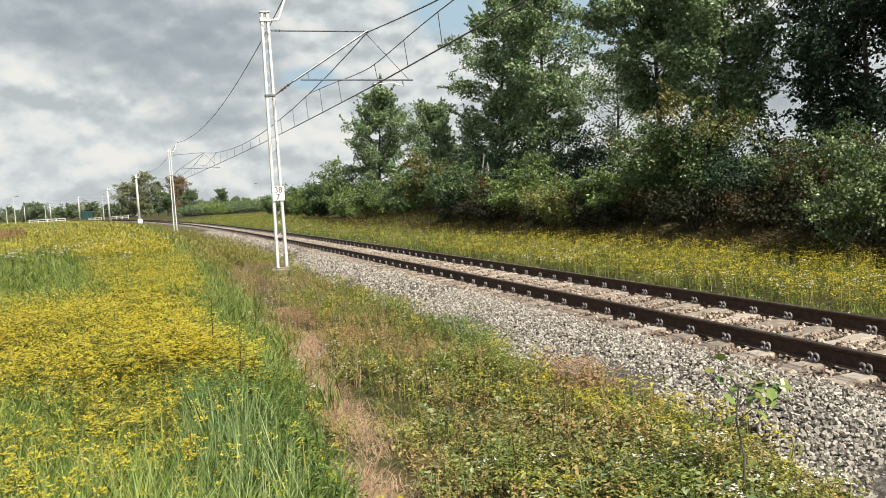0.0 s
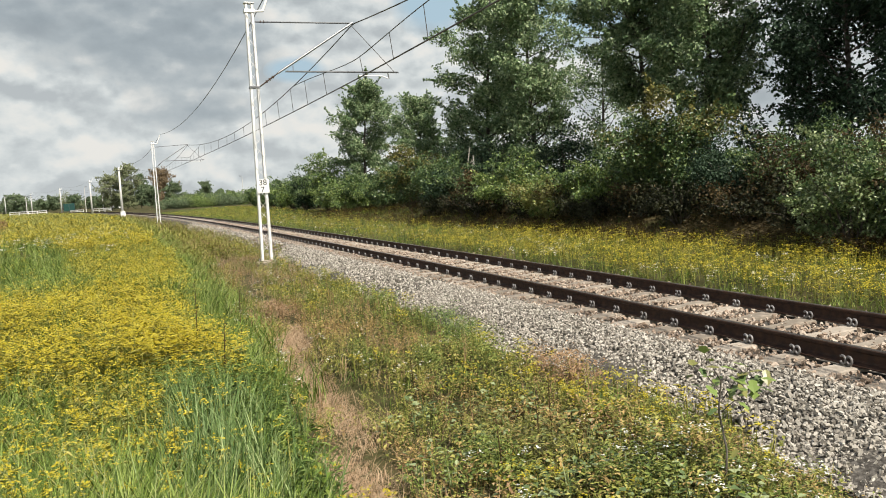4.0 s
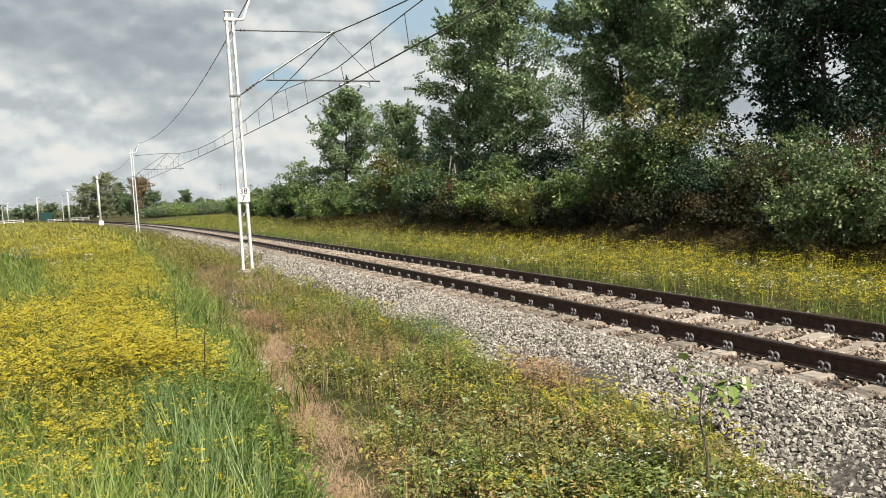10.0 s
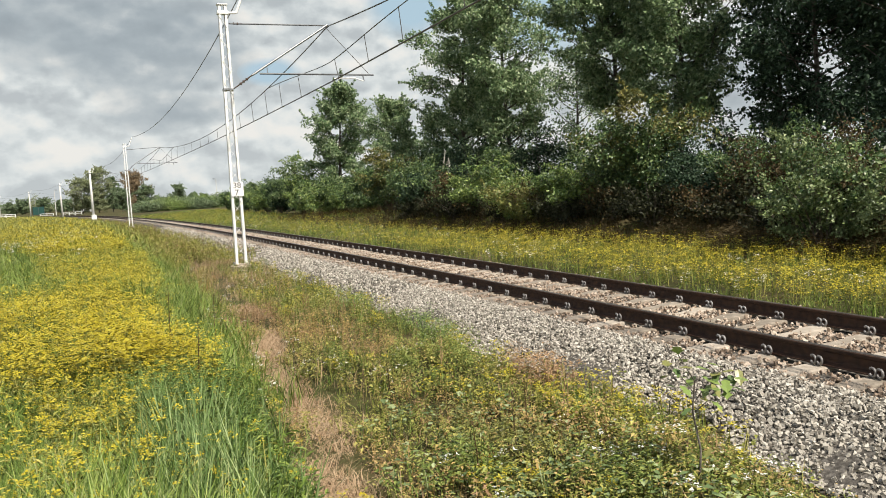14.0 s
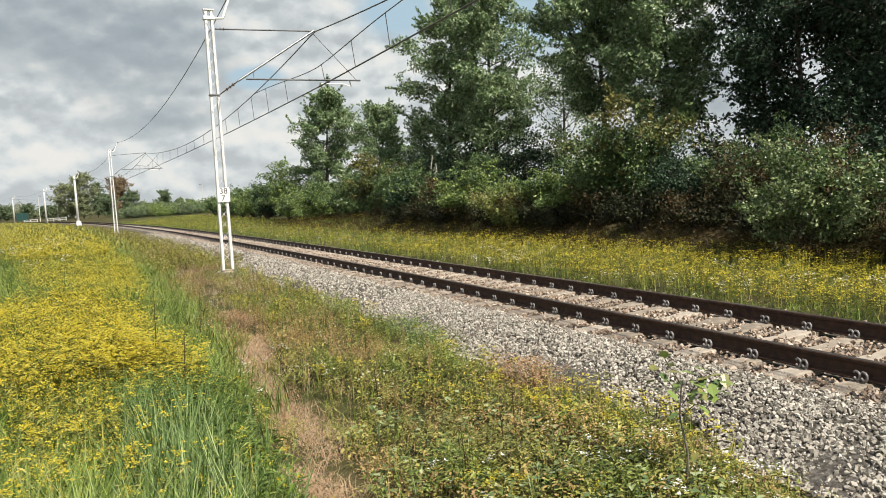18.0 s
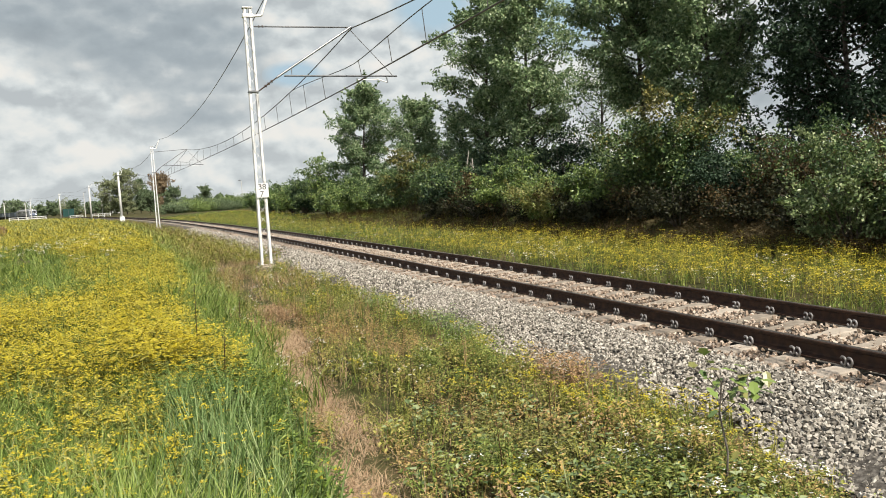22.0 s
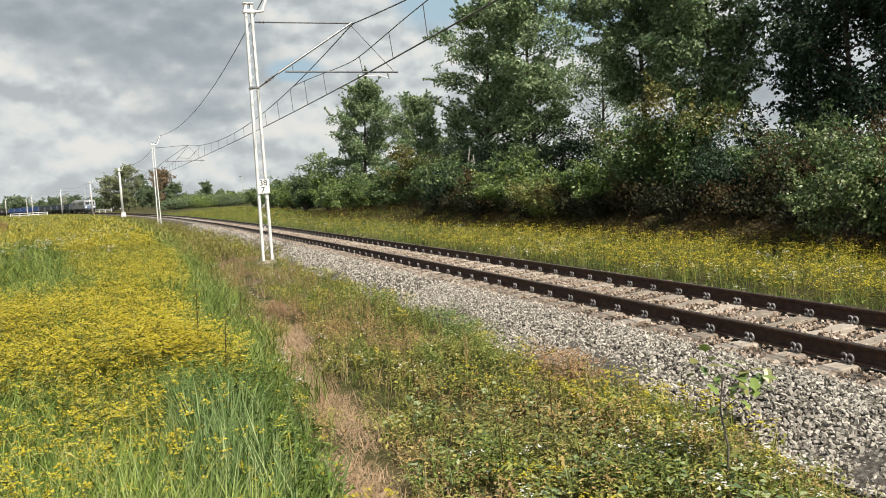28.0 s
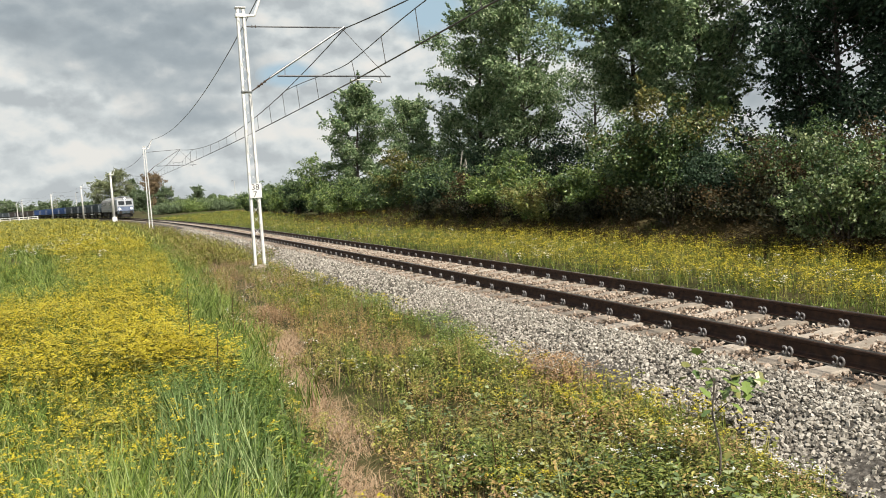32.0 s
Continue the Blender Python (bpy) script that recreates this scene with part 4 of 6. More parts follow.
def build_woods():
    aspen = "tall aspen with grey-green leaves in sunlight"
    dark = "tall alder with leaves coloured dark as against the light"
    young = "slender young aspen beside taller trees"
    tree("tree", 62.3, 15, 12.3, 3.1, "leaf_aspen", 36000, 11, young, 0.19, 0.08, full=0.55)
    tree("tree", 50.3, 15.5, 9.2, 2.2, "leaf_aspen", 22000, 12, young, 0.165, 0.10, full=0.4)
    tree("tree", 46.0, 16.4, 7.0, 1.4, "leaf_aspen", 9000, 13, young, 0.15, 0.10)
    tree("tree", 41.6, 17, 16.2, 3.2, "leaf_aspen", 48000, 14, aspen, 0.175, 0.05, full=0.45)
    tree("tree", 35.8, 17, 15.6, 3.1, "leaf_aspen", 48000, 15, aspen, 0.17, 0.05, full=0.5)
    tree("tree", 31.0, 18.5, 9.0, 2.2, "leaf_aspen", 7000, 16, aspen, 0.14, 0.22)
    tree("tree", 25.4, 17, 14.4, 2.6, "leaf_aspen", 50000, 17, aspen, 0.145, 0.34, full=0.4)
    tree("tree", 21.2, 16.8, 14.0, 2.7, "leaf_aspen", 54000, 18, aspen, 0.145, 0.26, full=0.4)
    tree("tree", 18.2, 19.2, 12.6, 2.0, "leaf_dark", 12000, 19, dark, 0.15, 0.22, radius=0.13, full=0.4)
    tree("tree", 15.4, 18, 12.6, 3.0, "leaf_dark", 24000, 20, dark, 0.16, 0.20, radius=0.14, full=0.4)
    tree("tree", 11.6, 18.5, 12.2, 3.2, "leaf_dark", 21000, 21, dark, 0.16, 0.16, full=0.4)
    # added tree, unseen past the right edge of view, there to cast shade
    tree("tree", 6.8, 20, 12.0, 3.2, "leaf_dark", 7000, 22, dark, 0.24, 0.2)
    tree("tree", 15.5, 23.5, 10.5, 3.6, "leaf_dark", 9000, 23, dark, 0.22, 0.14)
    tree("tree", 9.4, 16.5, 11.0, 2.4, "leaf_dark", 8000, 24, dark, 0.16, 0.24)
    green, lime, brown, pale, fresh = ("dense green bush at the edge of the trees", "yellow-green bush at the edge of the trees", "brownish half-dry bush at the edge of the trees",
                                       "pale-leaved willow bush at the edge of the trees", "fresh green sunlit bush at the edge of the trees")
    # the shaded ones wear the dark leaf: their shade sits in the colour
    turning, shaded = "tall green bush with yellow-brown leaves on top", "bush at the edge of the trees, leaves coloured dark as in shade"
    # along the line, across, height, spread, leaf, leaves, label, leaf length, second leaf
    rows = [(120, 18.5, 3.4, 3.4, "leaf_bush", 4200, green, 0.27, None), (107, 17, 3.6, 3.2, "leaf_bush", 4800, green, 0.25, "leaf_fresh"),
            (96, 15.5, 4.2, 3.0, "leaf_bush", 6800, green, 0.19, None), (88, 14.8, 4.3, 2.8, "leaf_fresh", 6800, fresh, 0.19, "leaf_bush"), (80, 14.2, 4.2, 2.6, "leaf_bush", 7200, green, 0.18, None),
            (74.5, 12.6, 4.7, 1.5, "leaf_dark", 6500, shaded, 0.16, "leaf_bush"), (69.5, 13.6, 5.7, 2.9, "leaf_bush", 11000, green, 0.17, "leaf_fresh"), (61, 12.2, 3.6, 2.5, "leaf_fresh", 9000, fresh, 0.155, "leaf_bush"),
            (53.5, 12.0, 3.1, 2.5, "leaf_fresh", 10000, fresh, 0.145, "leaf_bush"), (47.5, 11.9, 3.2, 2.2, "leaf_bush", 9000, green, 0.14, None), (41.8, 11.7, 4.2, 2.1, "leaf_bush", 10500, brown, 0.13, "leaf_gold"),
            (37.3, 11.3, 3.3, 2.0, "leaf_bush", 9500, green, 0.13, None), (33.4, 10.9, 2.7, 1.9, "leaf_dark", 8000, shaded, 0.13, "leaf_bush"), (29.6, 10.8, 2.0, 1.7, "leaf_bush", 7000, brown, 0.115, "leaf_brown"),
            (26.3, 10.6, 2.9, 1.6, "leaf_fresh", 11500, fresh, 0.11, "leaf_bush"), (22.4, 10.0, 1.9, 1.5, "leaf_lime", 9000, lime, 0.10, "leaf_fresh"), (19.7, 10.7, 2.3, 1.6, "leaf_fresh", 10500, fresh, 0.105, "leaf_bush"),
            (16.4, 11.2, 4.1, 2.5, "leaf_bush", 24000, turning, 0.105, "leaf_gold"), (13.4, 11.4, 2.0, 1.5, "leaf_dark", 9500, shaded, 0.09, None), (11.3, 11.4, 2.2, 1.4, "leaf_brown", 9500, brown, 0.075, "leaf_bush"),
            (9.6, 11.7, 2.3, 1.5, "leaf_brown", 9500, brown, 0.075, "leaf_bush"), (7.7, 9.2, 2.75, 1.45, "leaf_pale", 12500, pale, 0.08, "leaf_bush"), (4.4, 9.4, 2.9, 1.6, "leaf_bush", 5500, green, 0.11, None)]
    for k, (s, lat, h, sp, leaf, n, label, ls, second) in enumerate(rows):
        skirt = 0.2 if s > 60 else 0.12 if label in (pale, lime, fresh) else 0.18
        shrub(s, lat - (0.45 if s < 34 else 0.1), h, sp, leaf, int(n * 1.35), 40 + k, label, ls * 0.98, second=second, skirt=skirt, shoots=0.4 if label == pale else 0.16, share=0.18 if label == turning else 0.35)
    # back row added as dark stand-in for the shaded lower crowns of the trees
    for k in range(16):
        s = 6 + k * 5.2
        shrub(s, 14.0 + (k % 3) * 0.8 + 0.03 * s, np.interp(s, [18, 21, 29, 31, 48, 52], [3.5, 2.2, 1.8, 4.6, 4.6, 2.2]) + (k % 4) * 0.35, 2.3, "leaf_dark" if k % 2 or s < 48 else "leaf_bush", 4800, 80 + k, "bush standing in for the shade under tall trees", 0.14)
    # low brambles over the earth bank; near-black leaves paint in the shade there
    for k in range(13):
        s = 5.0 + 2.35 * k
        shrub(s, 9.55 + 0.25 * (k % 2), 1.0 + 0.25 * ((k * 5) % 3), 1.15, "bramble", 2600, 460 + k, "bramble on an earth bank, its leaves coloured near-black for shade", 0.10, second="leaf_brown" if k % 2 else None, skirt=0.03, shoots=0.25)
    # pale dead stems standing out of the bushes
    for k, (s, lat, h, lean) in enumerate([(47.4, 12.8, 3.5, -0.25), (36.8, 12.6, 3.4, 0.5), (34.6, 12.4, 2.8, -0.12), (35.6, 12.6, 2.5, 0.08)]):
        p = on_track(s, lat)
        z = float(ground_z(np.float64(p.x), np.float64(p.y)))
        th = empty("dead_stem", pose(p.x, p.y, z), "bare bleached dead stem standing among the bushes", "dead tree", "dead stems")
        v, t = tube_np([(0, 0, -0.1), (lean * 0.4, 0, h * 0.5), (lean, 0.1, h)], [0.07, 0.055, 0.03], 6)
        tri_mesh("trunk", v, t, [M["dead_wood"]], th, smooth=True)
        v, t = tube_np([(lean * 0.4, 0, h * 0.5), (lean * 0.4 + 0.4, 0.1, h * 0.8)], [0.03, 0.012], 5)
        tri_mesh("branch", v, t, [M["dead_wood"]], th, smooth=True)


# ---------------------------------------------------------------- far side of the crossing
def bearing(px, dist):
    """A place dist metres off, by its bearing in degrees right of the +y axis."""
    return dist * math.sin(radians(px)), dist * math.cos(radians(px))


def build_distance():
    far = "group of trees beyond the level crossing"
    for k, (b, dist, h, sp, leaf, n) in enumerate([(-25.0, 255, 11.5, 4.0, "far_olive", 9000), (-24.0, 250, 14.6, 3.8, "far_olive", 13000), (-23.1, 262, 12.0, 2.4, "far_leaf", 7000),
                                                   (-21.6, 262, 13.2, 4.2, "far_rust", 15000), (-20.9, 255, 8.0, 3.0, "far_leaf", 6000), (-18.8, 225, 7.4, 2.0, "far_leaf", 5000),
                                                   (-22.5, 240, 7.0, 3.0, "far_leaf", 6000)]):
        tree("far_tree", 0, 0, h, sp, leaf, n, 200 + k, far, 0.36, 0.06, at=bearing(b, dist), group="trees beyond the crossing")
    rng = random.Random(9)
    for k in range(26):
        b = -38 + k * 0.95 + rng.uniform(-0.3, 0.3)
        d = rng.uniform(380, 520)
        h = rng.uniform(5.0, 9.0) * (1.2 if b < -28 else 0.9)
        tree("far_tree", 0, 0, h, h * 0.42, "far_leaf", 1500, 300 + k, "distant tree on the horizon", 0.9, 0.05, at=bearing(b, d), group="distant trees")
    for k in range(30):
        x, y = bearing(-35.5 + k * 0.5, 430 + 20 * ((k * 7) % 5))
        shrub(0, 0, (5.5, 8.5, 6.5, 10.0, 6.0, 8.0)[k % 6], 5.6, "far_leaf" if k % 3 else "far_olive", 1500, 420 + k, "distant hedge of trees beyond the meadow", 0.62, at=(x, y))
    for k in range(9):
        x, y = bearing(-20.8 + k * 0.62, 185 + 6 * (k % 3))
        shrub(0, 0, 2.4 + (k % 3) * 0.6, 4.0, "leaf_fresh" if k % 2 else "far_leaf", 4200, 340 + k, "distant green bush beyond the track", 0.30, at=(x, y))



# ---------------------------------------------------------------- small plants
class Plant:
    """Collects the triangles of one small plant."""

    def __init__(self, seed):
        self.rng = np.random.default_rng(seed)
        self.v, self.t, self.m = [], [], []

    def tri(self, pts, faces, slot):
        off = len(self.v)
        self.v += [tuple(p) for p in pts]
        self.t += [tuple(off + i for i in f) for f in faces]
        self.m += [slot] * len(faces)

    def blade(self, at, az, h, w, bend, slot):
        c, s = math.cos(az), math.sin(az)
        side = np.array([-s, c, 0]) * w / 2
        out = np.array([c, s, 0])
        p0, p1, p2 = np.array(at, float), np.array(at) + out * bend * 0.3 + np.array([0, 0, h * 0.58]), np.array(at) + out * bend + np.array([0, 0, h])
        self.tri([p0 - side, p0 + side, p1 + side * 0.8, p1 - side * 0.8, p2], [(0, 1, 2), (0, 2, 3), (3, 2, 4)], slot)

    def leaf(self, at, az, tilt, length, width, slot):
        c, s = math.cos(az), math.sin(az)
        out = np.array([c * math.cos(tilt), s * math.cos(tilt), math.sin(tilt)])
        side = np.array([-s, c, 0]) * width / 2
        at = np.array(at, float)
        self.tri([at, at + out * length * 0.5 + side, at + out * length - np.array([0, 0, 0.25 * length]), at + out * length * 0.5 - side], [(0, 1, 2), (0, 2, 3)], slot)

    def petal(self, at, az, tilt, length, width, slot):
        c, s = math.cos(az), math.sin(az)
        out = np.array([c * math.cos(tilt), s * math.cos(tilt), math.sin(tilt)]) * length
        side = np.array([-s, c, 0]) * width / 2
        at = np.array(at, float)
        self.tri([at - side, at + side, at + out], [(0, 1, 2)], slot)

    def done(self):
        return np.array(self.v), np.array(self.t), np.array(self.m)


def grass_plant(seed, blades, h, spread, w, lean, slot=0, dry=0.0):
    p = Plant(seed)
    r = p.rng
    for _ in range(blades):
        a = r.uniform(0, 6.28)
        d = spread * math.sqrt(r.random())
        b = r.uniform(0, 6.28)
        straw = r.random() < dry
        p.blade((d * math.cos(b), d * math.sin(b), 0), a, h * r.uniform(0.55, 1.1) * (1.12 if straw else 1), w * r.uniform(0.7, 1.3) * (0.6 if straw else 1), lean * h * r.uniform(0.1, 1.4), 1 if straw else slot)
    return p.done()


def umbel_plant(seed, stems, h, heads, petals, head_r, petal, leaves=6, slots=(0, 1)):
    """Upright stems, feathery leaves, and flat heads of small blossoms; slots: green, blossom."""
    p = Plant(seed)
    r = p.rng
    for _ in range(stems):
        a = r.uniform(0, 6.28)
        base = np.array([r.normal(0, 0.05), r.normal(0, 0.05), 0])
        hh = h * r.uniform(0.7, 1.08)
        lean = np.array([math.cos(a), math.sin(a), 0]) * 0.12 * hh
        p.blade(base, a + 1.57, hh * 0.98, 0.010, 0.05 * hh, slots[0])
        for _ in range(leaves):
            f = r.uniform(0.1, 0.85)
            p.leaf(base + lean * f + np.array([0, 0, hh * f]), r.uniform(0, 6.28), r.uniform(0.1, 0.9), r.uniform(0.05, 0.11), r.uniform(0.010, 0.022), slots[0])
        for k in range(heads):
            b = r.uniform(0, 6.28)
            c = base + lean + np.array([math.cos(b), math.sin(b), 0]) * r.uniform(0.0, 0.11) + np.array([0, 0, hh - abs(r.normal(0, 0.06))])
            for _ in range(petals):
                q = r.uniform(0, 6.28)
                d = head_r * math.sqrt(r.random())
                p.petal(c + np.array([d * math.cos(q), d * math.sin(q), r.normal(0, 0.006)]), r.uniform(0, 6.28), r.uniform(-0.3, 0.6), petal * r.uniform(0.8, 1.4), petal * 1.05, slots[1])
    return p.done()


def herb_plant(seed, n, h, spread, length, width, slot=0, accent=None, share=0.15):
    p = Plant(seed)
    r = p.rng
    for _ in range(3):
        p.blade((r.normal(0, 0.03), r.normal(0, 0.03), 0), r.uniform(0, 6.28), h * r.uniform(0.7, 1.05), 0.010, 0.15 * h, slot)
    for _ in range(n):
        a, d, f = r.uniform(0, 6.28), spread * math.sqrt(r.random()), r.random() ** 0.7
        s = slot if accent is None or r.random() > share else accent
        p.leaf((d * math.cos(a), d * math.sin(a), h * f * (1 - 0.3 * (d / spread))), r.uniform(0, 6.28), r.uniform(-0.4, 0.8), length * r.uniform(0.6, 1.3), width * r.uniform(0.6, 1.2), s)
    return p.done()


def mound_plant(seed, n, h, r_, length, width, slot=0, accent=None, share=0.15):
    """A low rounded weed: small leaves over an uneven dome on a few thin stems."""
    p = Plant(seed)
    r = p.rng
    tips = [(r.uniform(0, 6.28), r_ * math.sqrt(r.random()), r.uniform(0.55, 1.15)) for _ in range(7)]
    for a, d, f in tips[:3]:
        p.blade((d * 0.4 * math.cos(a), d * 0.4 * math.sin(a), 0), a, h * f, 0.006, d * 0.6, slot)
    for _ in range(n):
        a, d, f = tips[int(r.integers(0, 7))]
        e = r.uniform(0.25, 1.0) ** 0.7
        at = (d * e * math.cos(a) + r.normal(0, 0.028), d * e * math.sin(a) + r.normal(0, 0.028), h * f * e + r.normal(0, 0.012))
        s = slot if accent is None or r.random() > share else accent
        p.leaf(at, r.uniform(0, 6.28), r.uniform(-0.3, 0.7), length * r.uniform(0.5, 1.3), width * r.uniform(0.7, 1.3), s)
    return p.done()


def fern_plant(seed, fronds, h):
    """Arching fronds with narrow leaflets in two rows."""
    p = Plant(seed)
    r = p.rng
    for _ in range(fronds):
        a, top, reach = r.uniform(0, 6.28), h * r.uniform(0.6, 1.1), h * r.uniform(0.25, 0.7)
        out = np.array([math.cos(a), math.sin(a), 0])
        p.blade((0, 0, 0), a, top, 0.006, reach, 0)
        for q in range(8):
            f = 0.3 + 0.7 * q / 7
            at = out * reach * f * f + np.array([0, 0, top * f])
            for turn in (-1.2, 1.2):
                p.leaf(at, a + turn, r.uniform(-0.1, 0.4), 0.075 * (1.15 - 0.6 * f) * r.uniform(0.8, 1.2), 0.014, 0)
    return p.done()


def sow(name, label, category, templates, x, y, size, mats, seed, z=None, tall=None):
    """Joins many plants into one object of kind stuff."""
    rng = np.random.default_rng(seed)
    z = ground_z(x, y) if z is None else z
    kind = rng.integers(0, len(templates), len(x))
    V, T, S, off = [], [], [], 0
    for k, (tv, tt, tm) in enumerate(templates):
        at = np.nonzero(kind == k)[0]
        if not len(at):
            continue
        a = rng.uniform(0, 2 * np.pi, len(at))
        c, s = np.cos(a) * size[at], np.sin(a) * size[at]
        tx, ty = rng.normal(0, 0.10, len(at)), rng.normal(0, 0.10, len(at))
        up = size[at] * (tall[at] if tall is not None else 1.0)
        vz = tv[None, :, 2] * up[:, None]
        vx = c[:, None] * tv[None, :, 0] - s[:, None] * tv[None, :, 1] + x[at][:, None] + tx[:, None] * vz
        vy = s[:, None] * tv[None, :, 0] + c[:, None] * tv[None, :, 1] + y[at][:, None] + ty[:, None] * vz
        v = np.stack([vx, vy, vz + z[at][:, None] - 0.02], -1)
        t = tt[None] + (off + len(tv) * np.arange(len(at)))[:, None, None]
        V.append(v.reshape(-1, 3))
        T.append(t.reshape(-1, 3))
        S.append(np.tile(tm, len(at)))
        off += len(tv) * len(at)
    ob = tri_mesh(name, np.concatenate(V), np.concatenate(T), mats, slots=np.concatenate(S))
    tagged(ob, label, category, kind="stuff")


def fan(rng, n, near, far, lo, hi, power=2.0):
    """n places in a fan before the eye; nearer ones closer together."""
    u = rng.random(n)
    k = 2.0 - power
    d = near * (far / near) ** u if abs(k) < 1e-6 else (near ** k + u * (far ** k - near ** k)) ** (1 / k)
    b = np.radians(rng.uniform(lo, hi, n))
    return d * np.sin(b), d * np.cos(b), d


def lumpy(x, y, f=1.0):
    """A smooth uneven value about 0, for patches."""
    return (np.sin(x * 0.9 * f + 1.3 * np.sin(y * 0.5 * f)) + np.sin(y * 0.7 * f + 0.8 * np.sin(x * 0.6 * f + 2)) + 0.6 * np.sin((x + y) * 1.9 * f)) / 2.6


def build_field():
    rng = np.random.default_rng(31)
    green = [M["grass"], M["grass_pale"]]
    # grass over the whole field
    tufts = [grass_plant(k, 11, 0.46, 0.06, 0.011, 0.6, 0, 0.08) for k in range(8)]
    x, y, d = fan(rng, 20000, 2.8, 45, -36, 6, 2.0)
    s, lat = to_track_np(x, y)
    clump = (lat > -5.85 + rng.normal(0, 0.12, len(s))) & (s > -1.0) & (s < 1.6 + rng.normal(0, 0.2, len(s)))
    keep = (lat < -5.12 + 0.12 * np.sin(s * 2.1) + np.interp(s, [4, 14], [0, 0.25])) & (~clump | (rng.random(len(s)) < 0.12))
    x, y, d, lat = x[keep], y[keep], d[keep], lat[keep]
    size = rng.uniform(0.7, 1.25, len(x)) * (1 + np.maximum(0, d - 9) * 0.022)
    tall = 1 / (1 + np.maximum(0, d - 9) * 0.022) * (0.9 + 0.25 * lumpy(x, y) + 0.04 * np.exp(-((d - 3.5) / 4.0) ** 2)) * np.clip(0.5 + 0.8 * (-4.9 - lat), 0.5, 1)
    sow("field_grass", "tall green grass filling the meadow", "grass", tufts, x, y, size, green, 32, tall=tall)
    # meadow far off: broader tufts
    x, y, d = fan(rng, 11500, 40, 430, -36, -8, 1.6)
    s, lat = to_track_np(x, y)
    keep = (lat < -3.2)
    x, y, d = x[keep], y[keep], d[keep]
    sow("meadow_grass", "distant green grass of the meadow", "grass", [grass_plant(90 + k, 7, 0.5, 0.5, 0.05, 0.3) for k in range(3)], x, y, 1 + 0.012 * d, [M["herb"], M["grass_pale"]], 33, tall=0.9 / (1 + 0.012 * d))
    # yellow blossom
    near_t = [umbel_plant(100 + k, 1, 0.54, 4, 8, 0.026, 0.014, 6) for k in range(5)]
    mid_t = [umbel_plant(110 + k, 1, 0.54, 5, 4, 0.042, 0.023, 4) for k in range(4)]
    far_t = [umbel_plant(120 + k, 2, 0.54, 5, 3, 0.09, 0.050, 4) for k in range(4)]
    dist_t = [umbel_plant(125 + k, 2, 0.54, 6, 3, 0.16, 0.085, 4) for k in range(3)]
    for name, tpl, n, lo, hi, power, seed in (("yellow_wildflowers_near", near_t, 14000, 2.6, 8.5, 1.6, 1), ("yellow_wildflowers_middle", mid_t, 38000, 7.0, 32, 1.9, 2), ("yellow_wildflowers_far", far_t, 12500, 28, 75, 1.9, 3), ("yellow_wildflowers_distant", dist_t, 5200, 65, 180, 1.6, 4)):
        x, y, d = fan(rng, n, lo, hi, -36, 12, power)
        s, lat = to_track_np(x, y)
        b = np.degrees(np.arctan2(x, y))
        band = (0.86 + 0.3 * lumpy(x, y, 0.8)) * np.interp(d, [0, 34, 60, 180], [0.82, 0.8, 0.34, 0.3])
        near_patches = 0.10 + 0.75 * np.maximum(0, lumpy(x, y, 1.7))
        far_share = np.clip((d - 7.2) / 2.6, 0, 1)
        dens = band * far_share + near_patches * (1 - far_share)
        dens *= np.clip((-4.95 - lat + 0.5 * lumpy(x, y, 0.55) + 0.1 - 0.006 * d) / 0.5, 0.05, 1)                       # greener along the edge of the field
        hollow = np.clip((d - 12.5) / 3.0, 0, 1) * np.clip((40 - d) / 8.0, 0, 1) * np.clip((-26.8 - b + 1.3 * lumpy(x, y, 0.9) - 0.06 * (d - 20)) / 1.6, 0, 1)
        dens *= 1 - 0.96 * hollow
        keep = (rng.random(len(x)) < dens * np.where((lat > -5.8 + rng.normal(0, 0.12, len(s))) & (s < 1.6), 0.15, 1.0)) & (lat < -4.95)
        x, y, d = x[keep], y[keep], d[keep]
        sow(name, "yellow-flowering weeds crowding the meadow", "wildflowers", tpl, x, y, rng.uniform(0.8, 1.15, len(x)), [M["herb"], M["yellow"]], 40 + seed)
    n = 2200
    s = 3 + 110 * rng.random(n) ** 1.8
    lat = rng.normal(-5.15, 0.34, n) + np.interp(s, [3, 14, 110], [0, 0.5, 1.3])
    x, y = on_track_np(s, lat)
    grow = 1 + 0.02 * s
    sow("edge_grass", "soft green grass along the meadow's edge", "grass", [grass_plant(160 + k, 10, 0.42, 0.12, 0.011, 0.7, 0, 0.12) for k in range(5)], x, y, rng.uniform(0.7, 1.15, n) * grow, green, 48, tall=1 / grow)
    # white heads in the hollow
    whites = [umbel_plant(130 + k, 2, 0.5, 3, 5, 0.05, 0.034, 5) for k in range(3)]
    x, y, d = fan(rng, 190, 24, 48, -34, -24, 2.0)
    keep = lumpy(x, y, 0.7) > 0.05
    sow("white_wildflowers", "white-flowering weeds scattered in the meadow", "wildflowers", whites, x[keep], y[keep], rng.uniform(0.9, 1.25, keep.sum()), [M["herb"], M["blossom_white"]], 45)
    # the lush clump at the field's edge: long blue-green blades, leafy weeds beside and feathery ones behind
    n = 330
    s, lat = rng.uniform(-0.9, 1.7, n), rng.normal(-5.5, 0.2, n)
    x, y = on_track_np(s, lat)
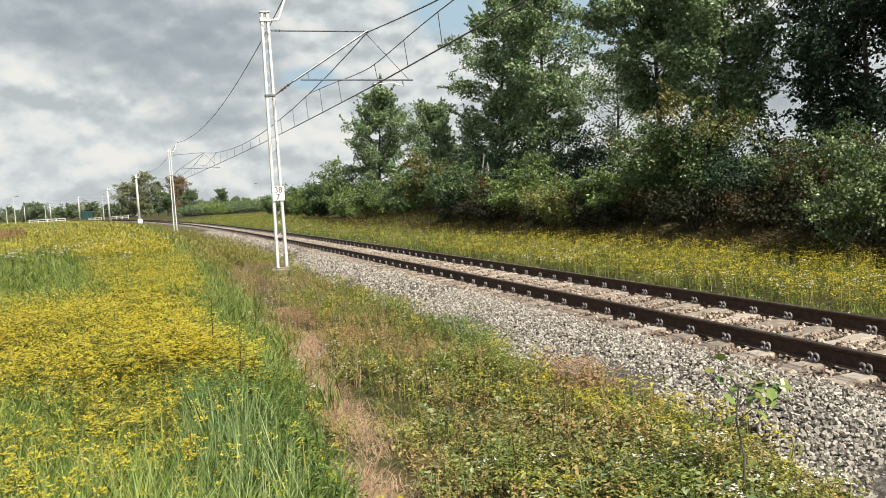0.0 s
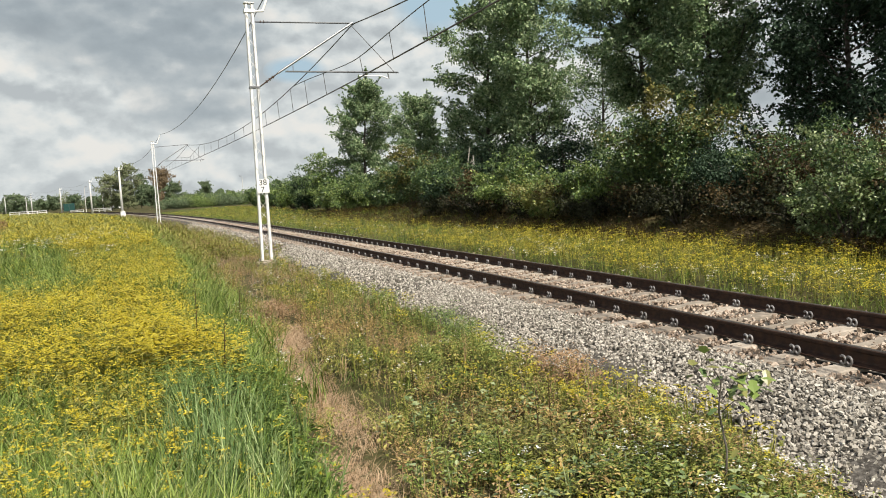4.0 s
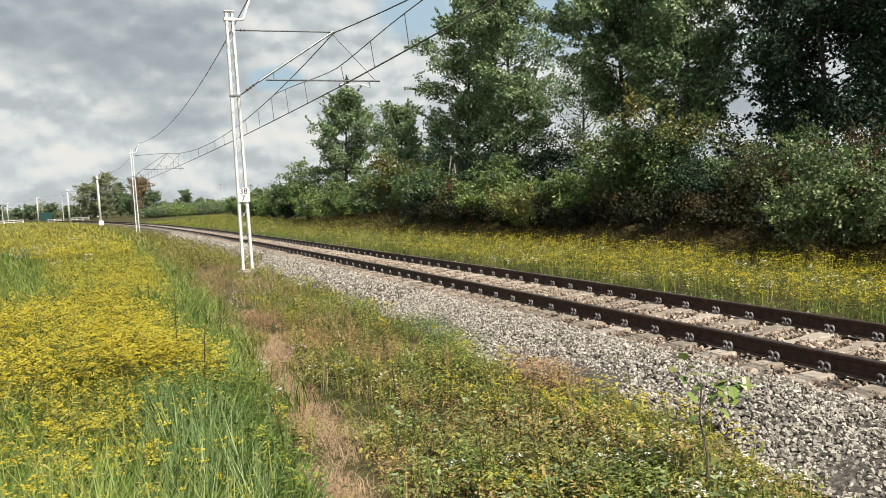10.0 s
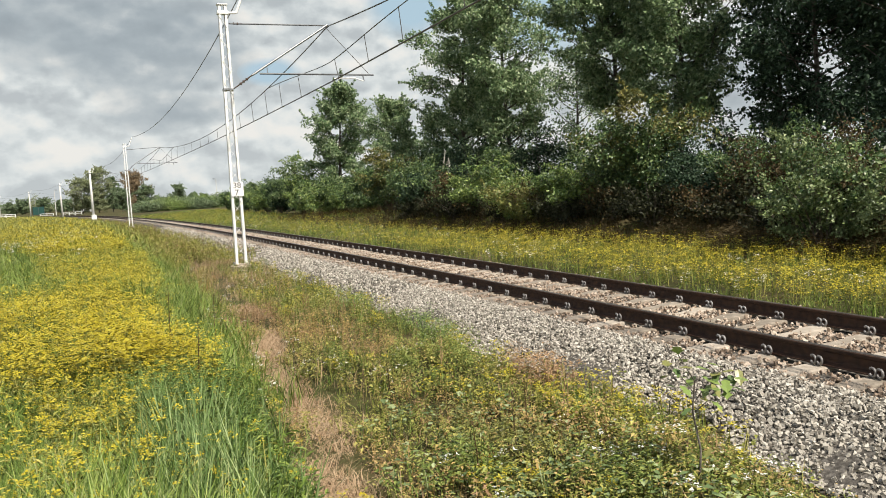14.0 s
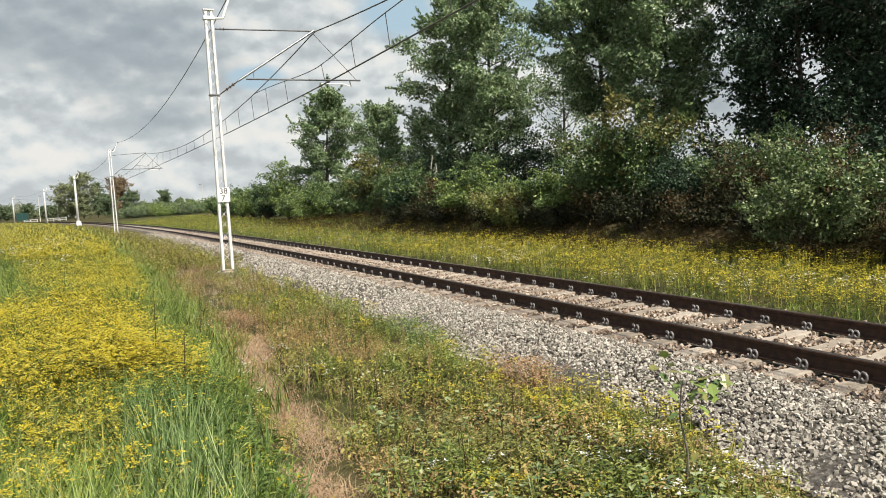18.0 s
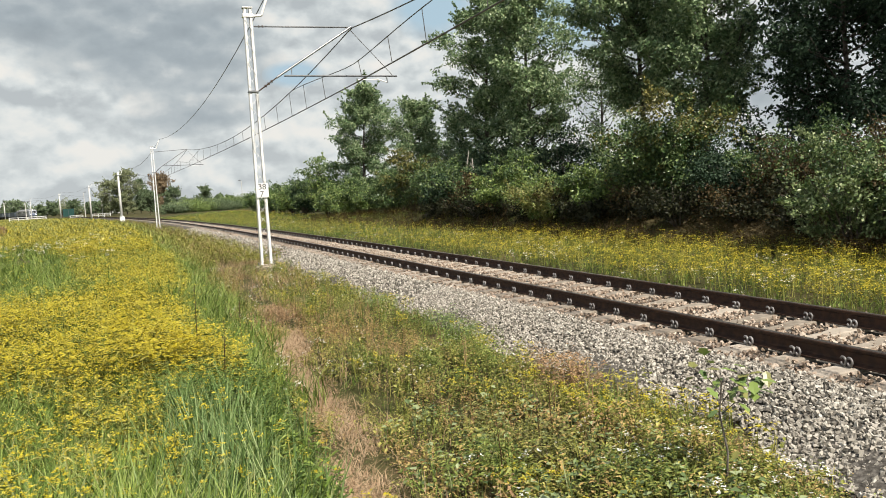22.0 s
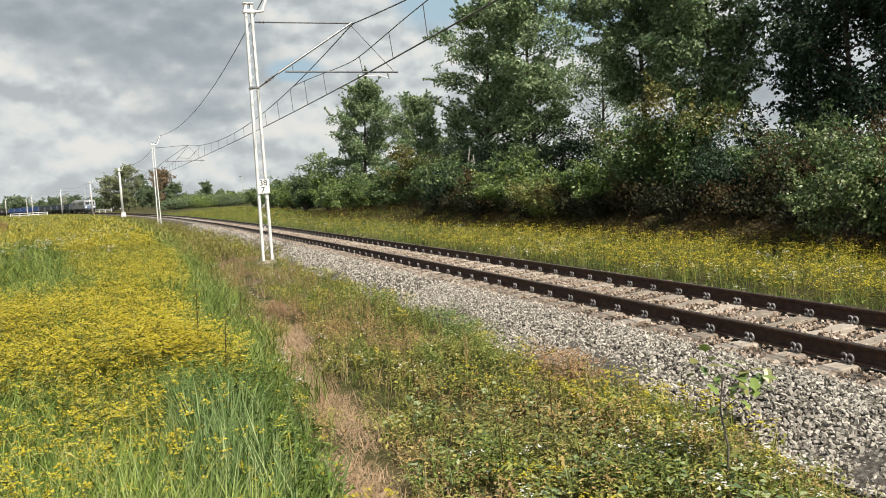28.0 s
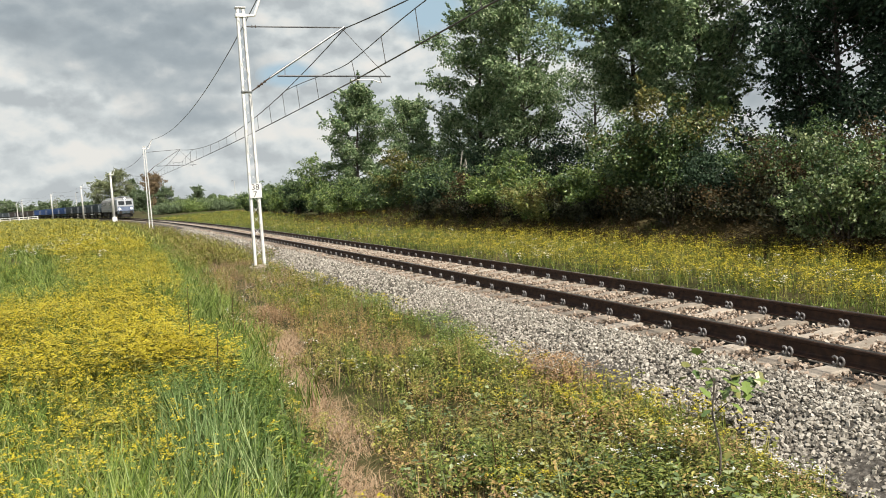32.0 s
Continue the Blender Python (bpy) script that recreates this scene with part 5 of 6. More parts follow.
    sow("lush_grass", "lush blue-green grass at the meadow's edge", "grass", [grass_plant(140 + k, 9, 0.54, 0.04, 0.009, 0.5) for k in range(5)], x, y, rng.uniform(0.7, 1.15, n), [M["grass_blue"]], 46)
    n = 170
    s, lat = rng.uniform(-0.6, 1.6, n), rng.normal(-5.2, 0.10, n)
    x, y = on_track_np(s, lat)
    sow("leafy_edge_weeds", "fresh green leafy weeds at the meadow's edge", "weeds", [herb_plant(170 + k, 34, 0.42, 0.12, 0.075, 0.024) for k in range(4)], x, y, rng.uniform(0.7, 1.1, n), [M["grass"]], 49)
    n = 110
    s, lat = rng.normal(1.7, 0.35, n), rng.normal(-5.45, 0.16, n)
    x, y = on_track_np(s, lat)
    sow("ferny_weeds", "dark green feathery weeds at the meadow's edge", "weeds", [fern_plant(150 + k, 9, 0.46) for k in range(4)], x, y, rng.uniform(0.7, 1.1, n), [M["fern"]], 47)


def build_brown_patch():
    """A stand of dry reddish weeds beyond the meadow."""
    rng = np.random.default_rng(81)
    n = 260
    b, d = np.radians(np.minimum(-31.6, rng.normal(-33.4, 1.0, n))), rng.uniform(62, 96, n)
    x, y = d * np.sin(b), d * np.cos(b)
    sow("dry_dock_stand", "reddish-brown stand of dry weeds in the meadow", "weeds", [herb_plant(340 + k, 40, 0.6, 0.25, 0.10, 0.04) for k in range(3)], x, y, rng.uniform(1.0, 1.7, n), [M["weed_rust"]], 82)


def build_ditch():
    """Between field and ballast: a trodden dry strip and low weeds."""
    rng = np.random.default_rng(51)
    dry = [grass_plant(200 + k, 12, 0.075, 0.13, 0.006, 2.2) for k in range(4)]
    s = np.where(rng.random(5600) < 0.7, rng.uniform(-2, 11, 5600), rng.uniform(-3, 46, 5600))
    lat = dry_path(s) + rng.normal(-0.03, 0.15, len(s)) + 0.12 * np.sin(s * 0.9)
    ok = rng.random(len(s)) < np.clip(0.8 + 0.2 * np.sin(s * 1.1 + 0.8), 0.1, 1) * np.interp(s, [0, 4, 8, 14, 30], [0.9, 0.95, 0.6, 0.3, 0.1]) * np.clip(0.85 + 0.8 * lumpy(*on_track_np(s, lat), 2.6), 0.1, 1)
    s, lat = s[ok], lat[ok]
    x, y = on_track_np(s, lat)
    sow("dry_grass", "trampled straw-coloured grass along a trodden strip", "grass", dry, x, y, rng.uniform(0.6, 1.25, len(s)), [M["grass_dry"]], 52)
    tall_dry = [grass_plant(210 + k, 8, 0.28, 0.10, 0.005, 0.8) for k in range(3)]
    n = 420
    s = rng.uniform(-2, 40, n)
    lat = np.where(rng.random(n) < 0.4, dry_path(s) + rng.normal(0.45, 0.3, n), rng.uniform(-3.8, -1.8, n))
    x, y = on_track_np(s, lat)
    sow("seeding_grass", "thin dry seeding grass among the weeds", "grass", tall_dry, x, y, rng.uniform(0.6, 1.2, n), [M["grass_dry"]], 53)

    def strip(n, s1, grow=1.0):
        s = rng.uniform(-3.5, 1, n) + (s1 + 3) * rng.random(n) ** 1.6
        lat = rng.uniform(-4.75, -1.5, n)
        edge = -1.62 + 0.22 * np.sin(s * 1.1) + 0.12 * np.sin(s * 2.9)
        keep = (np.abs(lat - dry_path(s) - 0.12 * np.sin(s * 0.9)) > 0.20 + 0.1 * np.sin(s * 2.3)) & (lat < edge) & (lat > -4.95 + 0.1 * np.sin(s))
        return s[keep], lat[keep]

    weeds = [mound_plant(220 + k, 46, 0.21 + 0.03 * (k % 3), 0.15, 0.034, 0.017, 0, 1, (0.05, 0.1, 0.2, 0.35, 0.75)[k]) for k in range(5)]
    s, lat = strip(4400, 55)
    x, y = on_track_np(s, lat)
    size = rng.uniform(0.5, 1.2, len(s)) * (1 + 0.35 * lumpy(x, y, 2.0)) * np.clip(0.55 + 0.5 * (-1.6 - lat), 0.55, 1)
    tone = lumpy(x, y, 1.3) + rng.normal(0, 0.18, len(x))
    for kind, label, mats, ok in (("low_weeds", "low olive-green weeds along the ballast", ("herb", "weed_dry"), (tone > -0.35) & (tone < 0.28)),
                                  ("green_low_weeds", "low fresh green weeds along the ballast", ("weed_green", "grass"), tone >= 0.28),
                                  ("withered_low_weeds", "low withering brownish weeds along the ballast", ("weed_dry", "weed_rust"), tone <= -0.35)):
        sow(kind, label, "weeds", weeds, x[ok], y[ok], size[ok], [M[m] for m in mats], 54)
    s, lat = strip(750, 45)
    x, y = on_track_np(s, lat)
    sow("leafy_weeds", "broad-leaved green weeds along the ballast", "weeds", [herb_plant(230 + k, 20, 0.30, 0.14, 0.06, 0.034, 0, 1) for k in range(4)], x, y, rng.uniform(0.5, 1.15, len(s)), [M["herb"], M["leaf_lime"]], 55)
    s, lat = strip(600, 50)
    x, y = on_track_np(s, lat)
    sow("ditch_grass", "mixed grass along the ballast", "grass", [grass_plant(240 + k, 10, 0.22, 0.09, 0.006, 0.9) for k in range(4)], x, y, rng.uniform(0.5, 1.2, len(s)), [M["grass"]], 56)
    s, lat = strip(700, 30)
    x, y = on_track_np(s, lat)
    keep = (lat > -3.8) & (lumpy(x, y, 1.4) > -0.1)
    sow("yellow_weeds", "small yellow-flowering weeds along the ballast", "wildflowers", [umbel_plant(250 + k, 3, 0.34, 3, 5, 0.03, 0.02, 6) for k in range(3)], x[keep], y[keep], rng.uniform(0.7, 1.1, keep.sum()),
        [M["herb"], M["yellow"]], 57)
    s, lat = strip(600, 26)
    x, y = on_track_np(s, lat)
    keep = (lumpy(x, y, 1.1) > 0.12) | (rng.random(len(x)) < 0.15)
    sow("daisy_weeds", "small white daisies among the weeds", "wildflowers", [umbel_plant(260 + k, 3, 0.30, 3, 3, 0.022, 0.018, 6) for k in range(3)], x[keep], y[keep], rng.uniform(0.7, 1.1, keep.sum()),
        [M["herb"], M["blossom_white"]], 58)
    # broad leaves close to the eye
    n = 150
    s, lat = rng.uniform(-2.2, 2.2, n), rng.uniform(-4.2, -2.3, n)
    x, y = on_track_np(s, lat)
    keep = np.abs(lat - dry_path(s)) > 0.4
    sow("broad_leaved_weeds", "broad-leaved pale green weeds near the path", "weeds", [herb_plant(290 + k, 12, 0.30, 0.13, 0.065, 0.055) for k in range(4)], x[keep], y[keep], rng.uniform(0.6, 1.1, keep.sum()), [M["leaf_pale"]], 63)
    n = 520
    s, lat = rng.uniform(-2, 34, n), rng.uniform(-3.9, -1.8, n)
    x, y = on_track_np(s, lat)
    keep = (lumpy(x, y, 1.2) < -0.18) & (np.abs(lat - dry_path(s)) > 0.35)
    sow("bushy_weeds", "bushy dark green weeds in the ditch", "weeds", [herb_plant(295 + k, 70, 0.42, 0.19, 0.05, 0.024) for k in range(3)], x[keep], y[keep], rng.uniform(0.6, 1.1, keep.sum()), [M["weed_green"]], 64)
    # clumps that stand out among the low weeds
    for kind, label, mat, centres in (
            ("dark_weeds", "dark green bushy weeds in the ditch", "weed_green", [(3.8, -3.0), (4.4, -3.4), (3.6, -2.3), (-0.2, -2.9), (0.3, -3.8)]),
            ("fresh_weeds", "fresh green weeds at the ballast's edge", "leaf_fresh", [(8.6, -2.0), (6.1, -1.9), (5.1, -1.9)]),
            ("rusty_weeds", "reddish withering weeds in the ditch", "weed_rust", [(2.8, -1.8), (2.2, -1.9), (9.0, -3.7), (7.5, -4.3), (17.4, -3.5)]),
            ("yellowing_weeds", "yellowing weeds in the ditch", "leaf_lime", [(0.6, -3.1), (1.1, -3.2)])):
        cs, cl = np.array(centres).T
        k = rng.integers(0, len(cs), 16 * len(cs))
        x, y = on_track_np(cs[k] + rng.normal(0, 0.05, len(k)) * (4 + 0.4 * cs[k]), cl[k] + rng.normal(0, 0.17, len(k)))
        sow(kind, label, "weeds", [mound_plant(500 + q, 60, 0.34, 0.17, 0.042, 0.021) for q in range(4)], x, y, rng.uniform(0.6, 1.15, len(k)), [M[mat]], 66)
    n = 170
    x, y = on_track_np(rng.uniform(-2.3, 0.3, n), rng.normal(-2.35, 0.26, n))
    sow("ballast_foot_weeds", "brownish low weeds at the foot of the ballast", "weeds", weeds, x, y, rng.uniform(0.5, 0.95, n), [M["weed_green"], M["weed_dry"]], 68)
    # reddish bare stalks
    s, lat = strip(320, 40)
    x, y = on_track_np(s, lat)
    keep = lumpy(x, y, 1.6) > 0.05
    sow("brown_stalks", "brown seeded stalks among the weeds", "weeds", [herb_plant(270 + k, 26, 0.42, 0.08, 0.03, 0.012) for k in range(3)], x[keep], y[keep], rng.uniform(0.6, 1.1, keep.sum()), [M["weed_rust"]], 59)
    n = 1400
    s = 22 + 130 * rng.random(n) ** 1.4
    lat = rng.uniform(-4.6, -1.15, n)
    x, y = on_track_np(s, lat)
    sow("trackside_weeds", "tall mixed weeds along the far shoulder", "weeds", [herb_plant(275 + k, 24, 0.42, 0.2, 0.09, 0.03, 0, 1) for k in range(4)], x, y, rng.uniform(0.7, 1.5, n), [M["herb"], M["weed_rust"]], 62)
    # tufts at the foot of the masts and creeping on the stones
    n = 260
    s, lat = rng.uniform(4, 30, n), -1.5 + rng.normal(0, 0.14, n)
    x, y = on_track_np(s, lat)
    keep = np.sin(s * 1.35) > 0.25
    sow("creeping_weeds", "green weeds creeping over the stones", "weeds", weeds, x[keep], y[keep], rng.uniform(0.5, 1.0, keep.sum()), [M["weed_green"], M["herb"]], 60, z=np.full(keep.sum(), -0.31))
    n = 260
    s, lat = rng.normal(20, 3.2, n), rng.normal(-2.7, 0.45, n)
    x, y = on_track_np(s, lat)
    sow("mast_foot_grass", "brownish grass round the mast's foot", "grass", [grass_plant(280 + k, 12, 0.30, 0.14, 0.007, 0.8) for k in range(3)], x, y, rng.uniform(0.6, 1.15, n), [M["grass_dry"], M["grass"]], 61)


def build_verge():
    """Far side of the track: grass, then yellow blossom before the bushes."""
    rng = np.random.default_rng(71)

    def verge(n, lo, hi, s1):
        s = -2 + (s1 + 2) * rng.random(n) ** 1.7
        widen = np.interp(s, [0, 30, 60, 100, 150], [0, 1.5, 3, 6, 12])
        lat = lo + (hi + widen - lo) * rng.random(n)
        return s, lat, *on_track_np(s, lat)

    s, lat, x, y = verge(6500, 3.1, 8.6, 150)
    grow = 1 + s * 0.012
    sow("verge_grass", "green grass on the verge beyond the track", "grass", [grass_plant(300 + k, 7, 0.24, 0.14, 0.010, 0.8) for k in range(4)], x, y, rng.uniform(0.7, 1.2, len(s)) * grow, [M["grass"]], 72, tall=1 / grow)
    s, lat, x, y = verge(14500, 3.6, 8.0, 130)
    thin = np.interp(s, [-2, 20, 26, 60, 130], [1.0, 0.9, 0.4, 0.3, 0.4])
    ok = rng.random(len(s)) < thin * np.clip((lat - 3.4) / 0.5, 0.15, 1)
    s, x, y = s[ok], x[ok], y[ok]
    grow = 1 + s * 0.01
    sow("yellow_verge_flowers", "yellow-flowering weeds on the verge beyond the track", "wildflowers", [umbel_plant(310 + k, 1, 0.46, 4, 3, 0.050, 0.028, 5) for k in range(4)], x, y, rng.uniform(0.7, 1.15, len(s)) * grow,
        [M["herb"], M["yellow"]], 73, tall=1 / grow)
    s, lat, x, y = verge(420, 3.4, 6.5, 60)
    ok = lumpy(x, y, 0.9) > 0.0
    sow("white_verge_flowers", "small white flowers on the verge beyond the track", "wildflowers", [umbel_plant(320 + k, 2, 0.36, 3, 4, 0.04, 0.03, 4) for k in range(3)], x[ok], y[ok], rng.uniform(0.7, 1.1, ok.sum()),
        [M["herb"], M["blossom_white"]], 74)
    # dry undergrowth whose darkened brown paints the shade below the bushes
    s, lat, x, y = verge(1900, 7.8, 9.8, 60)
    sow("brown_undergrowth", "brown dry undergrowth, darkened for the shade below the bushes", "weeds", [herb_plant(330 + k, 20, 0.6, 0.25, 0.12, 0.035) for k in range(3)], x, y, rng.uniform(0.6, 1.3, len(s)), [M["leaf_brown"]], 75)


def broad_leaf(name, parent, at, az, tilt, size, mat):
    """One lobed leaf with a midrib fold."""
    ring = [(0.0, 0.0), (0.16, 0.10), (0.42, 0.34), (0.55, 0.20), (0.85, 0.22), (1.0, 0.0)]
    bm = bmesh.new()
    mid = [bm.verts.new((x * size, 0, -0.10 * size * x * x)) for x, _ in ring]
    for side in (1, -1):
        out = [bm.verts.new((x * size, side * w * size, 0.14 * w * size - 0.12 * size * x * x)) if w else None for x, w in ring]
        for i in range(len(ring) - 1):
            vs = [mid[i], mid[i + 1], out[i + 1], out[i]]
            vs = [v for v in vs if v is not None]
            bm.faces.new(vs if side < 0 else vs[::-1])
    ob = part(name, bm, M[mat], parent)
    ob.matrix_basis = Matrix.Translation(at) @ pose(0, 0, 0, 0, 0, math.degrees(az)) @ pose(0, 0, 0, 0, -math.degrees(tilt), 0)
    return ob


def build_sapling():
    rng = random.Random(8)
    p = on_track(-0.6, -2.50)
    z = float(ground_z(np.float64(p.x), np.float64(p.y)))
    th = empty("maple_sapling", pose(p.x, p.y, z), "thin maple sapling with a few broad green leaves beside the ballast", "sapling")
    stem = [(0, 0, -0.05), (0.02, 0.0, 0.3), (-0.02, 0.02, 0.55), (0.0, 0.02, 0.75), (-0.10, 0.03, 0.93)]
    v, t = tube_np(stem, [0.008, 0.007, 0.006, 0.005, 0.003], 6)
    tri_mesh("stem", v, t, [M["bark"]], th, smooth=True)
    for a, b in (((0.0, 0.02, 0.62), (0.20, 0.05, 0.82)), ((0.0, 0.02, 0.66), (-0.16, 0.06, 0.84)), ((0, 0.02, 0.55), (0.12, -0.1, 0.66))):
        v, t = tube_np([a, ((a[0] + b[0]) / 2, (a[1] + b[1]) / 2, (a[2] + b[2]) / 2 + 0.03), b], [0.004, 0.003, 0.002], 5)
        tri_mesh("twig", v, t, [M["bark"]], th)
    spots = [(0.30, 0.02, 0.70, 0.13), (0.18, -0.06, 0.68, 0.14), (0.22, 0.06, 0.72, 0.13), (0.10, 0.0, 0.78, 0.13), (-0.04, -0.03, 0.66, 0.12), (0.06, 0.05, 0.62, 0.12), (-0.12, -0.03, 0.86, 0.11), (-0.10, 0.03, 0.93, 0.15), (0.20, 0.05, 0.82, 0.14), (0.14, 0.03, 0.76, 0.13), (0.24, 0.02, 0.76, 0.12), (0.08, -0.05, 0.72, 0.12), (-0.16, 0.06, 0.84, 0.12), (-0.12, 0.02, 0.78, 0.11),
             (0.0, 0.04, 0.84, 0.12), (0.12, -0.1, 0.66, 0.12), (0.03, -0.04, 0.68, 0.10), (-0.05, 0.04, 0.72, 0.11), (0.28, 0.04, 0.80, 0.10), (0.02, 0.0, 0.18, 0.10), (-0.02, 0.03, 0.10, 0.11), (0.05, 0.0, 0.24, 0.09)]
    for k, (x, y, zz, size) in enumerate(spots):
        broad_leaf("leaf", th, (x, y, zz), rng.uniform(0, 6.28), rng.uniform(-0.2, 1.1), size * 0.9, "leaf_fresh" if k % 3 else "leaf_lime")
        if zz > 0.5:
            at = (x + rng.uniform(-0.05, 0.05), y + rng.uniform(-0.05, 0.05), zz - rng.uniform(0.0, 0.08))
            broad_leaf("leaf", th, at, rng.uniform(0, 6.28), rng.uniform(-0.5, 0.8), size * 0.75, "leaf_fresh" if k % 2 else "leaf_bush")


def build_stalks():
    """Tall dark dock stalks in the meadow."""
    for k, (b, d, h) in enumerate([(-20.2, 7.6, 0.95), (-18.4, 6.4, 0.8), (-17.0, 9.5, 0.9), (6.0, 6.4, 0.5), (5.1, 5.8, 0.5), (2.0, 5.3, 0.5), (-4.5, 7.3, 0.5)]):
        x, y = bearing(b, d)
        z = float(ground_z(np.float64(x), np.float64(y)))
        th = empty("dock_stalk", pose(x, y, z, 0, 0, 40 * k), "thin dark seeding dock stalk among low weeds" if h < 0.6 else "thin dark seeding dock stalk in the meadow", "weed", "dock stalks")
        v, t = tube_np([(0, 0, -0.05), (0.01, 0.01, h * 0.5), (0.03, 0, h)], [0.006, 0.005, 0.002], 5)
        tri_mesh("stem", v, t, [M["leaf_brown"]], th)
        rng = np.random.default_rng(400 + k)
        n = 40
        c = np.stack([rng.normal(0.02, 0.012, n), rng.normal(0, 0.012, n), rng.uniform(0.45 * h, h, n)], -1)
        v, t = leaf_cards(rng, c, 0.016, rng.normal(0, 1, (n, 3)))
        tri_mesh("seed_head", v, t, [M["leaf_brown"]], th)


# ---------------------------------------------------------------- the crossing far off
def railing(a, b, label):
    """White rails on posts between two places."""
    a, b = Vector(a), Vector(b)
    L = (b - a).length
    ang = math.degrees(math.atan2(b.y - a.y, b.x - a.x))
    z = float(ground_z(np.float64(a.x), np.float64(a.y)))
    th = empty("crossing_railing", pose(a.x, a.y, z, 0, 0, ang), label, "railing", "crossing railings")
    n = max(2, int(L / 2.2))
    for i in range(n + 1):
        part("post", box(0.14, 0.14, 1.25, (L * i / n, 0, 0.55), 0.01), M["white"], th)
    for zz in (0.62, 1.1):
        part("rail", box(L, 0.07, 0.15, (L / 2, 0, zz), 0.01), M["white"], th)


def build_crossing():
    p = [bearing(*q) for q in ((-31.2, 232), (-30.13, 228), (-30.13, 228), (-29.05, 230), (-27.6, 262), (-26.82, 258), (-26.22, 256), (-25.1, 250))]
    for i in (0, 2, 4, 6):
        railing((*p[i], 0), (*p[i + 1], 0), "white wooden railing at the level crossing")
    # a white car waiting behind the crossing
    x, y = bearing(-24.74, 300)
    z = float(ground_z(np.float64(x), np.float64(y)))
    car = empty("parked_car", pose(x, y, z, 0, 0, 62), "white car standing at the level crossing", "car")
    part("body", box(4.2, 1.75, 0.75, (0, 0, 0.68), 0.12), M["white"], car)
    part("cabin", box(2.3, 1.6, 0.6, (-0.2, 0, 1.3), 0.1, taper=0.78), M["white"], car)
    for side in (-1, 1):
        part("side_window", box(1.8, 0.03, 0.34, (-0.2, side * 0.76, 1.3), 0.01), M["glass"], car)
        for xx in (-1.35, 1.35):
            part("wheel", rod((xx, side * 0.70, 0.32), (xx, side * 0.90, 0.32), 0.32, 14), M["black"], car)
    part("windscreen", box(0.03, 1.3, 0.4, (0.92, 0, 1.28), 0.01), M["glass"], car)
    # green netting by the road
    x, y = bearing(-28.02, 285)
    net = empty("sports_net", pose(x, y, 0, 0, 0, 28), "tall green netting on posts beyond the line", "fence")
    for i in range(3):
        part("post", rod((i * 1.7, 0, -0.2), (i * 1.7, 0, 3.2), 0.05, 6), M["tube_dark"], net)
    for i in range(2):
        part("netting", box(1.6, 0.03, 2.6, (i * 1.7 + 0.85, 0, 1.7), 0.005), M["net"], net)
    # lamp posts
    for k, (b, d, h) in enumerate([(-32.46, 300, 6.5), (-31.98, 270, 8.6), (-30.2, 262, 5.6), (-26.65, 285, 8.4), (-25.57, 262, 5.2), (-16.14, 310, 10.0)]):
        x, y = bearing(b, d)
        th = empty("street_lamp", pose(x, y, float(ground_z(np.float64(x), np.float64(y))), 0, 0, 30 * k), "grey street lamp beyond the level crossing", "street lamp", "street lamps")
        part("post", rod((0, 0, -0.2), (0, 0, h), 0.14, 8, r2=0.09), M["pole"], th)
        part("arm", rod((0, 0, h), (0.9, 0, h + 0.15), 0.06, 6), M["galva"], th)
        part("lamp_head", box(0.9, 0.4, 0.25, (1.1, 0, h + 0.15), 0.04), M["galva"], th)
    # a pale house among the trees
    x, y = bearing(-19.7, 300)
    house = empty("house", pose(x, y, 0, 0, 0, 20), "pale house half hidden by distant trees", "house")
    part("wall", box(7, 5, 3.4, (0, 0, 1.5)), M["tin"], house)
    bm = bmesh.new()
    vs = [bm.verts.new(v) for v in ((-3.8, -2.9, 3.15), (3.8, -2.9, 3.15), (3.8, 2.9, 3.15), (-3.8, 2.9, 3.15), (-3.8, 0, 4.3), (3.8, 0, 4.3))]
    for f in ((0, 1, 5, 4), (2, 3, 4, 5), (0, 4, 3), (1, 2, 5), (3, 2, 1, 0)):
        bm.faces.new([vs[i] for i in f])
    part("roof", bm, M["wagon_brown"], house)
    for xx in (-2.2, 0, 2.2):
        part("window", box(1.1, 0.06, 1.2, (xx, -2.51, 1.8), 0.01), M["glass"], house)


# ---------------------------------------------------------------- the train
def bogie(parent, y, wheelbase, r, wheels):
    """A bogie frame with wheelsets under a vehicle whose length runs along y."""
    fr = part("bogie_frame", box(2.3, wheelbase + 1.0, 0.32, (0, y, r + 0.12), 0.04), M["chassis"], parent)
    for dy in (-wheelbase / 2, wheelbase / 2):
        bm = rod((-0.85, 0, 0), (0.85, 0, 0), 0.08, 8)
        for side in (-1, 1):
            rod((side * 0.70, 0, 0), (side * 0.83, 0, 0), r, 18, bm)
        ws = part("wheelset", bm, M["chassis"], parent)
        ws.matrix_basis = pose(0, y + dy, r)
        wheels.append((ws, y + dy, r))
    for side in (-1, 1):
        part("axle_guard", box(0.16, wheelbase + 1.5, 0.3, (side * 1.08, y, r + 0.02), 0.03), M["chassis"], fr)


